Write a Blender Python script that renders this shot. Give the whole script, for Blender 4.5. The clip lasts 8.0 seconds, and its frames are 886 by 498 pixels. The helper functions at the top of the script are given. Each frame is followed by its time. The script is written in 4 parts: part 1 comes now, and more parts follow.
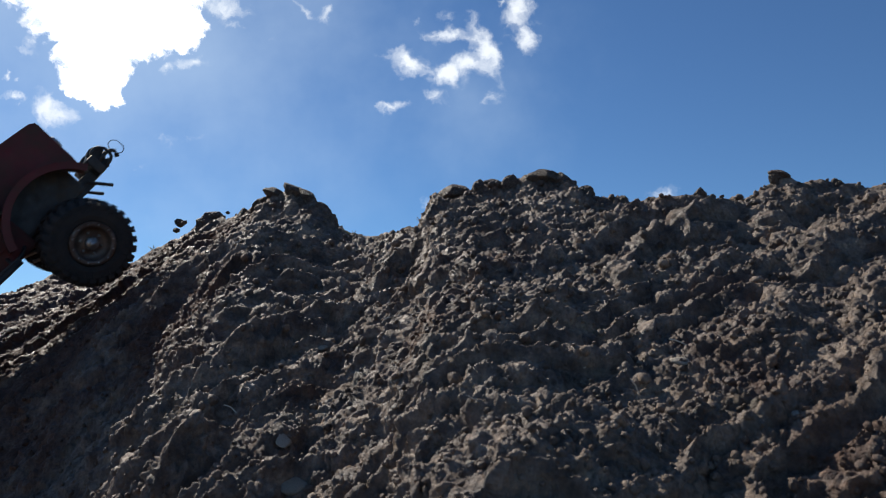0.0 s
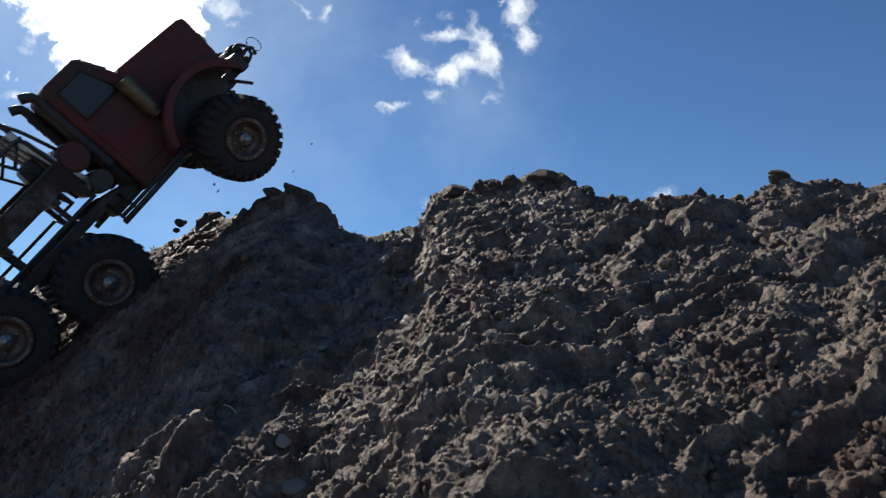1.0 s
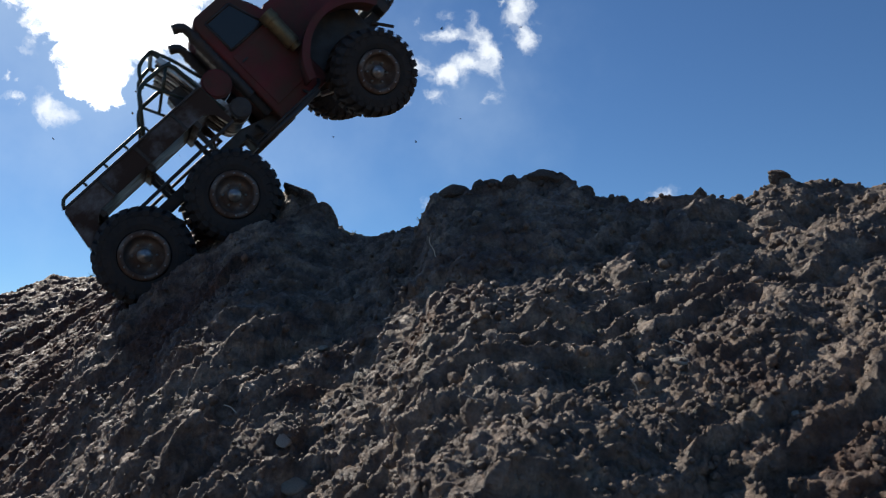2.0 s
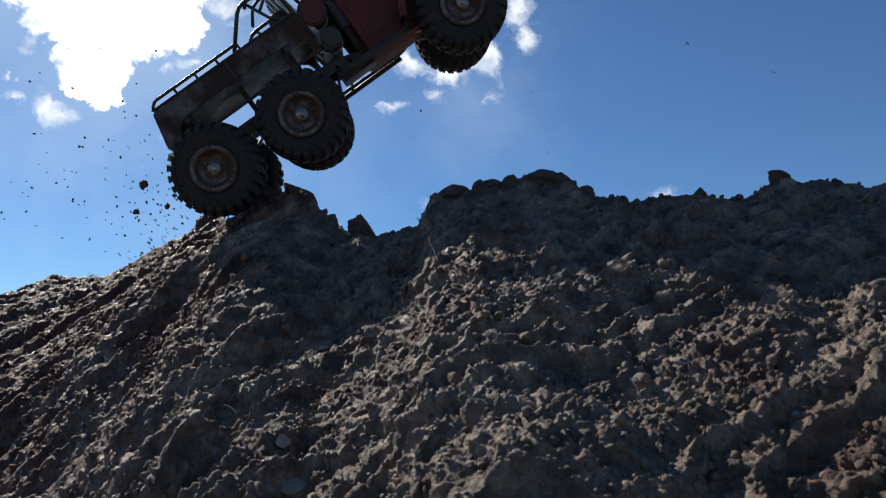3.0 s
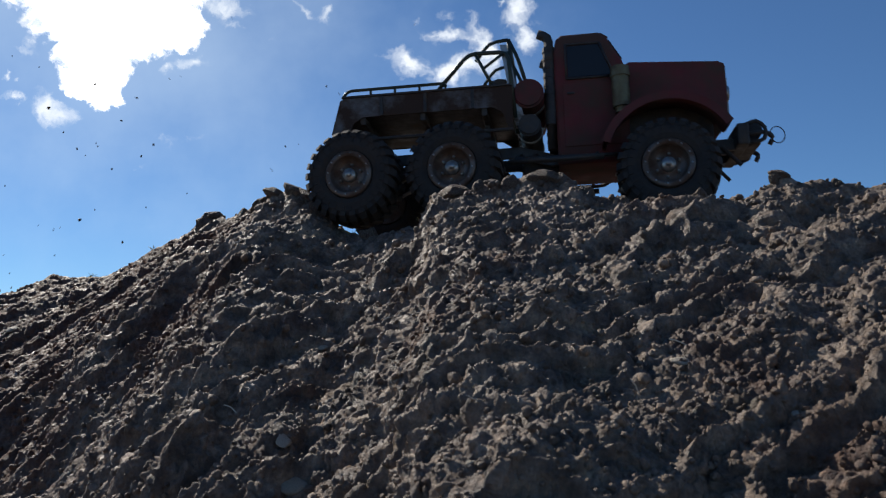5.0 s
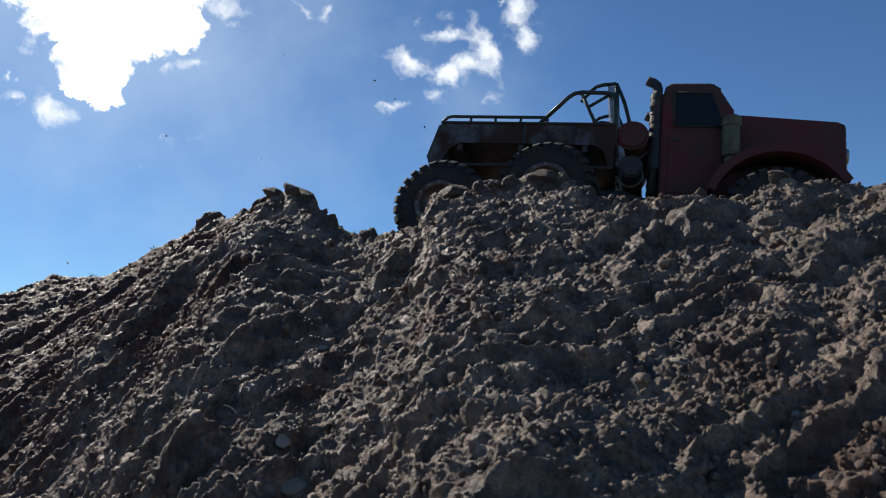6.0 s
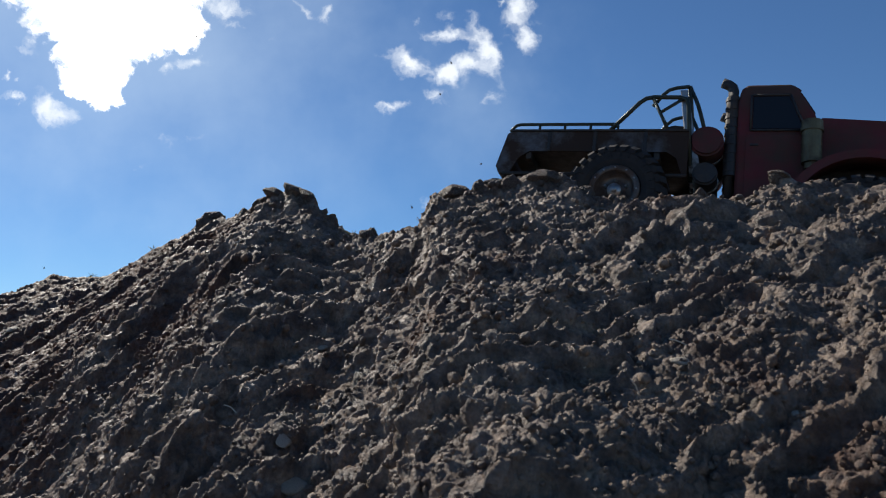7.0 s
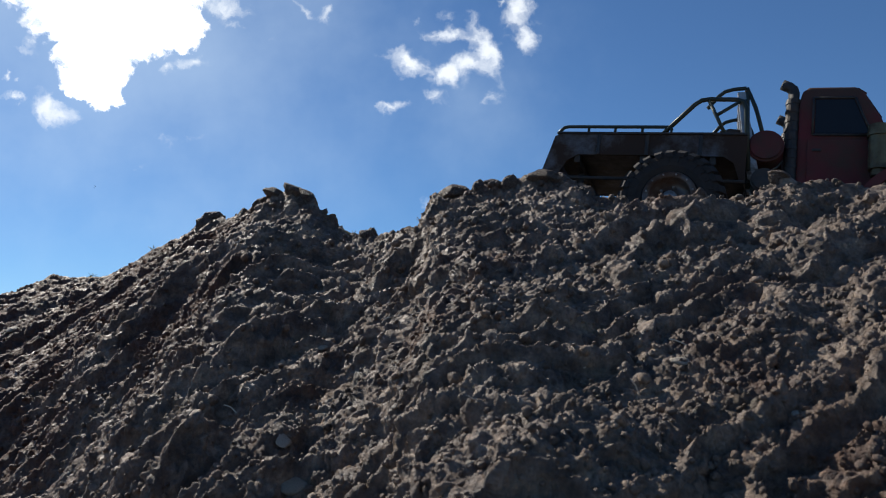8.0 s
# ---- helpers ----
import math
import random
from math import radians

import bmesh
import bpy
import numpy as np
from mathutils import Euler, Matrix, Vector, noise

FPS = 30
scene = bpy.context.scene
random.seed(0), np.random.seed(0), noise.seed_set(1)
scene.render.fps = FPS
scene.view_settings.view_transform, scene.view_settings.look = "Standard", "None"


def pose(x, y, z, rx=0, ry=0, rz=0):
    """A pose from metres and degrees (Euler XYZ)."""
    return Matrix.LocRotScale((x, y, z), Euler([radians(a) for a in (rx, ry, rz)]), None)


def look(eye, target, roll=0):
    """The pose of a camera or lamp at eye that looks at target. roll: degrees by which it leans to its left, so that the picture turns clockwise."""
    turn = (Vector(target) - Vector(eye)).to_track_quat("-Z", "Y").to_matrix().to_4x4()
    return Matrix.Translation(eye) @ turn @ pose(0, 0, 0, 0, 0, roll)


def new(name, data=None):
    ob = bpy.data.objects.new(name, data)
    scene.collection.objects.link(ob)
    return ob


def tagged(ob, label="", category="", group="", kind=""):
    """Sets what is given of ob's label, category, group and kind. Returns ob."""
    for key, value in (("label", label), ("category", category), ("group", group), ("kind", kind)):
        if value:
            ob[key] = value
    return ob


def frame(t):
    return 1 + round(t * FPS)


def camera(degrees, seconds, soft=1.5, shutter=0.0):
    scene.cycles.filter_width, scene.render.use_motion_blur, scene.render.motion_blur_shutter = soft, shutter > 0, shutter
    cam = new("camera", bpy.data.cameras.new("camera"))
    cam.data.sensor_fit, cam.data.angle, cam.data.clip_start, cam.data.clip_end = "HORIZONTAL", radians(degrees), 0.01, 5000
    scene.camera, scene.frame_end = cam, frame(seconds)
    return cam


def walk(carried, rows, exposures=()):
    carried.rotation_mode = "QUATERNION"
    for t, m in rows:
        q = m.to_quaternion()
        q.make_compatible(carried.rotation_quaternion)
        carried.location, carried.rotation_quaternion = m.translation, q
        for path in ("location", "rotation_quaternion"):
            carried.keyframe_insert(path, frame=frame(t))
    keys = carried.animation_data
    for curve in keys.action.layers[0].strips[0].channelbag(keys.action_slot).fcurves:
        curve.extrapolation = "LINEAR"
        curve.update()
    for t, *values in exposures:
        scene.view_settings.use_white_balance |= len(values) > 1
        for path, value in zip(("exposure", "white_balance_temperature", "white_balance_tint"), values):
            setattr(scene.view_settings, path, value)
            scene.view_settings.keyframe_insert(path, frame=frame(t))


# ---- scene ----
# ======== camera ========
cam = camera(60, 8.0, soft=1.1, shutter=0.3)
cam.data.dof.use_dof, cam.data.dof.focus_distance, cam.data.dof.aperture_fstop = True, 1.15, 19.0
EYE_Z, TILT = 0.16, 9.0
STAND = pose(0, 0, EYE_Z, 90 + TILT, 0, 0)
walk(cam, [(0.0, STAND), (8.0, STAND)], exposures=[(0.0, 0.0), (8.0, 0.0)])

# ======== sky and sun ========
SUN_AZ, SUN_EL = -42.0, 39.0      # degrees left of the view, degrees up


def bearing(az, el):
    a, e = radians(az), radians(el)
    return Vector((math.sin(a) * math.cos(e), math.cos(a) * math.cos(e), math.sin(e)))


world = bpy.data.worlds.new("sky")
scene.world = world
world.use_nodes = True
wn, wl = world.node_tree.nodes, world.node_tree.links
wn.clear()


def wnode(kind, **vals):
    n = wn.new(kind)
    for k, v in vals.items():
        setattr(n, k, v)
    return n


def wmath(op, a, b=None, clamp=False):
    n = wnode("ShaderNodeMath", operation=op, use_clamp=clamp)
    for i, v in enumerate((a, b)):
        if v is None:
            continue
        if isinstance(v, (int, float)):
            n.inputs[i].default_value = v
        else:
            wl.new(v, n.inputs[i])
    return n.outputs[0]


sky = wnode("ShaderNodeTexSky", sky_type="NISHITA", sun_disc=False, sun_elevation=radians(SUN_EL),
            sun_rotation=radians(SUN_AZ), air_density=1.0, dust_density=0.25, ozone_density=6.0, altitude=1200)
coord = wnode("ShaderNodeTexCoord")
ray = coord.outputs["Generated"]
# the sky as a flat layer of cloud: a plane square to one bearing in the south
flat_u, flat_v = Vector((1, 0, 0)), Vector((0, -math.sin(radians(9)), math.cos(radians(9))))


def along(axis):
    n = wnode("ShaderNodeVectorMath", operation="DOT_PRODUCT")
    wl.new(ray, n.inputs[0])
    n.inputs[1].default_value = axis
    return n.outputs["Value"]


ahead = wmath("MAXIMUM", along(bearing(0, 9)), 0.05)
layer = wnode("ShaderNodeCombineXYZ")
wl.new(wmath("DIVIDE", along(flat_u), ahead), layer.inputs[0])
wl.new(wmath("DIVIDE", along(flat_v), ahead), layer.inputs[1])
layer = layer.outputs[0]


def sky_noise(vector, scale, detail, rough):
    n = wnode("ShaderNodeTexNoise")
    n.inputs["Scale"].default_value, n.inputs["Detail"].default_value, n.inputs["Roughness"].default_value = scale, detail, rough
    wl.new(vector, n.inputs["Vector"])
    return n


# wind tears the edges: the layer is pulled about at two sizes
shift = wnode("ShaderNodeVectorMath", operation="MULTIPLY_ADD")
pull = wnode("ShaderNodeVectorMath", operation="SUBTRACT")
wl.new(sky_noise(layer, 24.0, 6.0, 0.62).outputs["Color"], pull.inputs[0])
pull.inputs[1].default_value = (0.5, 0.5, 0.5)
wl.new(pull.outputs[0], shift.inputs[0])
shift.inputs[1].default_value = (0.055, 0.055, 0.0)
wl.new(layer, shift.inputs[2])
torn = shift.outputs[0]
wisp = sky_noise(torn, 34.0, 8.0, 0.62)
broad = sky_noise(layer, 7.0, 5.0, 0.55)


def cloud_bank(patches, place):
    """The thickest of the patches at each place: middle, half-widths, tilt (degrees), thickness."""
    total = 0.0
    for u, v, a, b, tilt, thick in patches:
        m = wnode("ShaderNodeMapping", vector_type="TEXTURE")
        wl.new(place, m.inputs["Vector"])
        m.inputs["Location"].default_value, m.inputs["Rotation"].default_value, m.inputs["Scale"].default_value = (u, v, 0), (0, 0, radians(tilt)), (a, b, 1)
        d = wnode("ShaderNodeVectorMath", operation="LENGTH")
        wl.new(m.outputs[0], d.inputs[0])
        total = wmath("MAXIMUM", wmath("MULTIPLY", wmath("SUBTRACT", 1.25, d.outputs["Value"]), thick), total)
    return total


def cover(bank, fray, low, high, grain):
    v = wmath("ADD", bank, wmath("MULTIPLY", wmath("SUBTRACT", grain.outputs["Fac"], 0.5), fray))
    m = wnode("ShaderNodeMapRange", interpolation_type="SMOOTHSTEP")
    wl.new(v, m.inputs["Value"])
    m.inputs["From Min"].default_value, m.inputs["From Max"].default_value = low, high
    return wmath("MULTIPLY", m.outputs["Result"], wmath("MULTIPLY", bank, 6.0, True))


# small drifting clouds
SPOTS = [(-0.286, 0.314, 0.0353, 0.0206, 0, 0.9),
         (-0.27, 0.289, 0.0177, 0.0088, -20, 0.6),
         (-0.32, 0.242, 0.0236, 0.0103, -10, 0.8),
         (-0.356, 0.238, 0.0147, 0.0081, 0, 0.7),
         (-0.546, 0.303, 0.0118, 0.0118, 0, 0.9),
         (-0.533, 0.272, 0.0081, 0.025, 0, 0.55),
         (-0.544, 0.257, 0.0133, 0.0118, 0, 0.6),
         (-0.51, 0.18, 0.0368, 0.0191, -30, 1),
         (-0.557, 0.194, 0.0236, 0.0074, -8, 0.7),
         (-0.571, 0.225, 0.0066, 0.0059, 0, 0.7),
         (-0.554, 0.219, 0.0066, 0.0059, 0, 0.6),
         (-0.18, 0.31, 0.025, 0.0066, -30, 0.5),
         (-0.152, 0.305, 0.0162, 0.0147, 0, 0.45),
         (-0.217, 0.272, 0.025, 0.0074, -20, 0.3),
         (-0.046, 0.242, 0.0353, 0.0162, -20, 0.95),
         (0.001, 0.23, 0.0412, 0.0177, -5, 1),
         (0.038, 0.235, 0.0457, 0.0221, 5, 1),
         (0.054, 0.262, 0.0191, 0.0486, 25, 1),
         (0.015, 0.276, 0.0398, 0.0118, -8, 0.8),
         (0.006, 0.303, 0.0206, 0.0133, 0, 0.45),
         (-0.032, 0.294, 0.0074, 0.0074, 0, 0.4),
         (-0.007, 0.198, 0.0191, 0.0147, 0, 0.45),
         (0.062, 0.198, 0.0221, 0.0133, 0, 0.5),
         (-0.069, 0.188, 0.0236, 0.0088, 15, 0.7),
         (0.096, 0.309, 0.0265, 0.0324, 0, 0.95),
         (0.109, 0.279, 0.0147, 0.0309, 25, 0.95),
         (0.074, 0.322, 0.0118, 0.0059, 0, 0.7),
         (0.284, 0.073, 0.025, 0.014, 0, 0.8),
         (-0.021, 0.058, 0.0147, 0.0133, 0, 0.45),
         (0.215, 0.063, 0.0103, 0.0059, 0, 0.4),
         (-0.367, 0.144, 0.0191, 0.0118, 0, 0.3),
         (-0.328, 0.148, 0.0295, 0.0088, -20, 0.3),
         (-0.396, 0.11, 0.0162, 0.0074, 0, 0.3)]
# the one great cloud that the sun stands behind, reaching beyond the view
BANK = [(-0.437, 0.354, 0.1399, 0.0884, 0, 1),
         (-0.426, 0.295, 0.1105, 0.0457, 0, 1),
         (-0.454, 0.253, 0.0545, 0.0412, -15, 1),
         (-0.46, 0.214, 0.0457, 0.0265, -25, 1),
         (-0.351, 0.292, 0.0442, 0.0309, -20, 1),
         (-0.401, 0.443, 0.1915, 0.0884, 0, 1)]
# thin haze round them
VEIL = [(-0.43, 0.295, 0.4566, 0.3093, 0, 1),
         (0.041, 0.185, 0.1915, 0.1252, 30, 0.5),
         (-0.239, 0.155, 0.3093, 0.081, -20, 0.35),
         (-0.533, 0.133, 0.1915, 0.1473, 0, 0.5)]
small = cover(cloud_bank(SPOTS, torn), 1.9, 0.18, 1.25, wisp)
great = cover(cloud_bank(BANK, torn), 0.7, 0.22, 0.42, wisp)
haze = cover(cloud_bank(VEIL, layer), 1.1, 0.0, 1.5, broad)


def mixed(fac, a, b, factor=1.0):
    n = wnode("ShaderNodeMix", data_type="RGBA")
    wl.new(wmath("MULTIPLY", fac, factor), n.inputs[0])
    for sock, v in ((n.inputs[6], a), (n.inputs[7], b)):
        if isinstance(v, tuple):
            sock.default_value = v
        else:
            wl.new(v, sock)
    return n.outputs[2]


SKY_GAIN = 0.088
tint = wnode("ShaderNodeMix", data_type="RGBA", blend_type="MULTIPLY")
tint.inputs[0].default_value, tint.inputs[7].default_value = 1.0, (0.78, 0.97, 1.08, 1)
wl.new(sky.outputs[0], tint.inputs[6])
sky_col = mixed(haze, tint.outputs[2], (8.5, 10.5, 12.5, 1), 0.40)
sky_col = mixed(small, sky_col, (12.0, 12.6, 13.2, 1), 0.9)
sky_col = mixed(great, sky_col, (20, 20, 20, 1))
back = wnode("ShaderNodeBackground")
back.inputs["Strength"].default_value = SKY_GAIN
wl.new(sky_col, back.inputs["Color"])
wout = wnode("ShaderNodeOutputWorld")
wl.new(back.outputs[0], wout.inputs["Surface"])

sun = new("sun", bpy.data.lights.new("sun", "SUN"))
sun.data.energy, sun.data.angle, sun.data.color = 5.0, radians(0.55), (1.0, 0.93, 0.82)
sun.matrix_world = look(bearing(SUN_AZ, SUN_EL) * 20, (0, 0, 0))


# ======== materials ========
def material(name, base, second, scale=40.0, rough=(0.6, 0.9), metal=0.0, bump=0.3, dirt=None, dirt_scale=9.0, dirt_edge=(0.45, 0.6), per_piece=0.0):
    """Two tones of one surface in a fine grain, with a coarser layer of caked dirt over it and relief."""
    m = bpy.data.materials.new(name)
    m.use_nodes = True
    nt = m.node_tree
    n, l = nt.nodes, nt.links
    bsdf = n["Principled BSDF"]
    tc = n.new("ShaderNodeTexCoord")

    def tex(s, detail=5.0, r=0.6):
        t = n.new("ShaderNodeTexNoise")
        t.inputs["Scale"].default_value, t.inputs["Detail"].default_value, t.inputs["Roughness"].default_value = s, detail, r
        l.new(tc.outputs["Object"], t.inputs["Vector"])
        return t.outputs["Fac"]

    def ranged(v, a, b, c=0.0, d=1.0):
        r = n.new("ShaderNodeMapRange")
        l.new(v, r.inputs["Value"])
        for k, x in zip(("From Min", "From Max", "To Min", "To Max"), (a, b, c, d)):
            r.inputs[k].default_value = x
        return r.outputs["Result"]

    def mix(f, a, b):
        x = n.new("ShaderNodeMix")
        x.data_type = "RGBA"
        l.new(f, x.inputs[0])
        for sock, v in ((x.inputs[6], a), (x.inputs[7], b)):
            if isinstance(v, tuple):
                sock.default_value = (*v, 1)
            else:
                l.new(v, sock)
        return x.outputs[2]

    fine = tex(scale)
    col = mix(ranged(fine, 0.35, 0.65), base, second)
    rg = ranged(tex(scale * 0.6), 0.3, 0.7, *rough)
    if dirt:
        crust = ranged(tex(dirt_scale, 7.0, 0.65), *dirt_edge)
        col = mix(crust, col, dirt)
        x = n.new("ShaderNodeMix")
        l.new(crust, x.inputs[0])
        l.new(rg, x.inputs[2])
        x.inputs[3].default_value = 0.95
        rg = x.outputs[0]
    if per_piece:
        info = n.new("ShaderNodeObjectInfo")
        hsv = n.new("ShaderNodeHueSaturation")
        l.new(ranged(info.outputs["Random"], 0, 1, 1 - per_piece, 1 + per_piece), hsv.inputs["Value"])
        l.new(col, hsv.inputs["Color"])
        col = hsv.outputs[0]
    l.new(col, bsdf.inputs["Base Color"])
    l.new(rg, bsdf.inputs["Roughness"])
    bsdf.inputs["Metallic"].default_value = metal
    if bump:
        b = n.new("ShaderNodeBump")
        b.inputs["Strength"].default_value, b.inputs["Distance"].default_value = bump, 0.003
        l.new(fine, b.inputs["Height"])
        l.new(b.outputs[0], bsdf.inputs["Normal"])
    return m


def soil_material():
    """Damp dark loam: grey-brown, with redder and paler patches, crumbs and fibres."""
    m = bpy.data.materials.new("soil")
    m.use_nodes = True
    nt = m.node_tree
    n, l = nt.nodes, nt.links
    bsdf = n["Principled BSDF"]
    tc = n.new("ShaderNodeTexCoord")

    def tex(s, detail=6.0, r=0.6, kind="ShaderNodeTexNoise"):
        t = n.new(kind)
        t.inputs["Scale"].default_value = s
        if kind == "ShaderNodeTexNoise":
            t.inputs["Detail"].default_value, t.inputs["Roughness"].default_value = detail, r
        l.new(tc.outputs["Object"], t.inputs["Vector"])
        return t

    def ramp(v, *stops):
        r = n.new("ShaderNodeValToRGB")
        while len(r.color_ramp.elements) < len(stops):
            r.color_ramp.elements.new(0.5)
        for e, (p, c) in zip(r.color_ramp.elements, stops):
            e.position, e.color = p, (*c, 1)
        l.new(v, r.inputs[0])
        return r.outputs[0]

    def mix(f, a, b, mode="MIX"):
        x = n.new("ShaderNodeMix")
        x.data_type, x.blend_type = "RGBA", mode
        if isinstance(f, float):
            x.inputs[0].default_value = f
        else:
            l.new(f, x.inputs[0])
        for sock, v in ((x.inputs[6], a), (x.inputs[7], b)):
            if isinstance(v, tuple):
                sock.default_value = (*v, 1)
            else:
                l.new(v, sock)
        return x.outputs[2]

    crumb = tex(260.0, 6.0, 0.7).outputs["Fac"]
    lump = tex(38.0, 6.0, 0.6).outputs["Fac"]
    patch = tex(5.0, 4.0, 0.55).outputs["Fac"]
    tone = ramp(lump, (0.28, (0.056, 0.041, 0.032)), (0.46, (0.148, 0.108, 0.081)), (0.58, (0.262, 0.193, 0.142)), (0.76, (0.42, 0.312, 0.215)))
    red = ramp(lump, (0.3, (0.048, 0.021, 0.014)), (0.55, (0.112, 0.051, 0.029)), (0.8, (0.20, 0.095, 0.052)))
    # redder earth lies on the low western flank, also darkened to paint its shade
    away = n.new("ShaderNodeVectorMath")
    away.operation = "DISTANCE"
    l.new(tc.outputs["Object"], away.inputs[0])
    away.inputs[1].default_value = (-1.05, 1.55, 0.25)
    west = n.new("ShaderNodeMapRange")
    l.new(away.outputs["Value"], west.inputs["Value"])
    west.inputs["From Min"].default_value, west.inputs["From Max"].default_value = 1.00, 0.50
    west.inputs["To Min"].default_value, west.inputs["To Max"].default_value = -0.03, 0.24
    add = n.new("ShaderNodeMath")
    l.new(patch, add.inputs[0])
    l.new(west.outputs[0], add.inputs[1])
    pr = n.new("ShaderNodeMapRange")
    l.new(add.outputs[0], pr.inputs["Value"])
    pr.inputs["From Min"].default_value, pr.inputs["From Max"].default_value = 0.50, 0.66
    col = mix(pr.outputs[0], tone, red)
    grit = ramp(crumb, (0.3, (0.55, 0.55, 0.55)), (0.55, (1, 1, 1)), (0.75, (1.35, 1.32, 1.25)))
    col = mix(1.0, col, grit, "MULTIPLY")
    moss = n.new("ShaderNodeMapRange")
    l.new(tex(11.0, 5.0).outputs["Fac"], moss.inputs["Value"])
    moss.inputs["From Min"].default_value, moss.inputs["From Max"].default_value, moss.inputs["To Max"].default_value = 0.60, 0.78, 0.4
    col = mix(moss.outputs[0], col, (0.15, 0.14, 0.075))
    l.new(col, bsdf.inputs["Base Color"])
    rr = n.new("ShaderNodeMapRange")
    l.new(tex(60.0).outputs["Fac"], rr.inputs["Value"])
    rr.inputs["From Min"].default_value, rr.inputs["From Max"].default_value = 0.35, 0.7
    rr.inputs["To Min"].default_value, rr.inputs["To Max"].default_value = 0.92, 0.40
    bsdf.inputs["Specular IOR Level"].default_value = 0.5
    l.new(rr.outputs[0], bsdf.inputs["Roughness"])
    b1 = n.new("ShaderNodeBump")
    b1.inputs["Strength"].default_value, b1.inputs["Distance"].default_value = 0.9, 0.0032
    l.new(crumb, b1.inputs["Height"])
    b2 = n.new("ShaderNodeBump")
    b2.inputs["Strength"].default_value, b2.inputs["Distance"].default_value = 0.8, 0.007
    l.new(tex(95.0, 5.0).outputs["Fac"], b2.inputs["Height"])
    l.new(b1.outputs[0], b2.inputs["Normal"])
    l.new(b2.outputs[0], bsdf.inputs["Normal"])
    return m


MUD = (0.10, 0.075, 0.055)
SOIL = soil_material()
STONE = material("pale_stone", (0.36, 0.31, 0.24), (0.25, 0.21, 0.16), 60, (0.5, 0.85), 0, 0.4, MUD, 22, (0.5, 0.72), 0.2)
RUBBER = material("tyre_rubber", (0.020, 0.019, 0.019), (0.028, 0.026, 0.025), 120, (0.8, 0.95), 0, 0.3, (0.046, 0.036, 0.029), 26, (0.44, 0.70))
RED = material("red_paint", (0.135, 0.010, 0.012), (0.10, 0.008, 0.010), 30, (0.5, 0.75), 0, 0.08, (0.075, 0.042, 0.032), 14, (0.36, 0.62))
TUBE = material("dark_green_tube", (0.030, 0.045, 0.036), (0.045, 0.055, 0.045), 80, (0.3, 0.55), 0.4, 0.1, MUD, 30, (0.58, 0.75))
BLACK = material("black_frame", (0.036, 0.034, 0.033), (0.05, 0.046, 0.043), 90, (0.4, 0.7), 0.3, 0.15, MUD, 24, (0.5, 0.7))
PLATE = material("bare_plate", (0.20, 0.205, 0.21), (0.13, 0.135, 0.14), 50, (0.25, 0.45), 0.6, 0.12, (0.085, 0.056, 0.043), 17, (0.27, 0.50))
STEEL = material("dull_steel", (0.46, 0.45, 0.43), (0.34, 0.33, 0.31), 70, (0.3, 0.55), 0.85, 0.1, MUD, 28, (0.5, 0.7))
RIM = material("rim_metal", (0.17, 0.14, 0.12), (0.12, 0.095, 0.08), 70, (0.35, 0.6), 0.7, 0.1, (0.14, 0.085, 0.06), 30, (0.42, 0.62))
BRASS = material("weathered_brass", (0.20, 0.16, 0.085), (0.14, 0.11, 0.06), 60, (0.35, 0.6), 0.7, 0.1, MUD, 26, (0.5, 0.7))
FIBRE = material("root_fibre", (0.55, 0.50, 0.40), (0.45, 0.38, 0.28), 60, (0.5, 0.8), 0, 0.0)
GRASS = material("dry_grass", (0.30, 0.24, 0.10), (0.20, 0.19, 0.07), 60, (0.6, 0.8), 0, 0.0)
GLASS = bpy.data.materials.new("dusty_glass")
GLASS.use_nodes = True
_g = GLASS.node_tree.nodes["Principled BSDF"]
_g.inputs["Base Color"].default_value, _g.inputs["Roughness"].default_value = (0.012, 0.012, 0.014, 1), 0.28
_g.inputs["IOR"].default_value = 1.45


# ======== the earth: one sheet out to the horizon ========
def value_noise(p, seed):
    """Smooth noise in -1..1 at the rows of p."""
    i = np.floor(p).astype(np.int64)
    f = (p - i).astype(np.float32)
    u = f * f * (3 - 2 * f)
    out = np.zeros(len(p), np.float32)
    for k in range(8):
        o = np.array([(k >> 2) & 1, (k >> 1) & 1, k & 1])
        w = np.prod(np.where(o, u, 1 - u), axis=1)
        out += w * lattice(i + o, seed)
    return out * 2 - 1


def lattice(i, seed):
    h = (i[:, 0] * 374761393 + i[:, 1] * 668265263 + i[:, 2] * 2147483647 + seed * 974711) & 0xFFFFFFFF
    h = ((h ^ (h >> 13)) * 1274126177) & 0xFFFFFFFF
    h = ((h ^ (h >> 15)) * 2246822519) & 0xFFFFFFFF
    return ((h ^ (h >> 16)) & 0xFFFFFF).astype(np.float32) / float(0xFFFFFF)


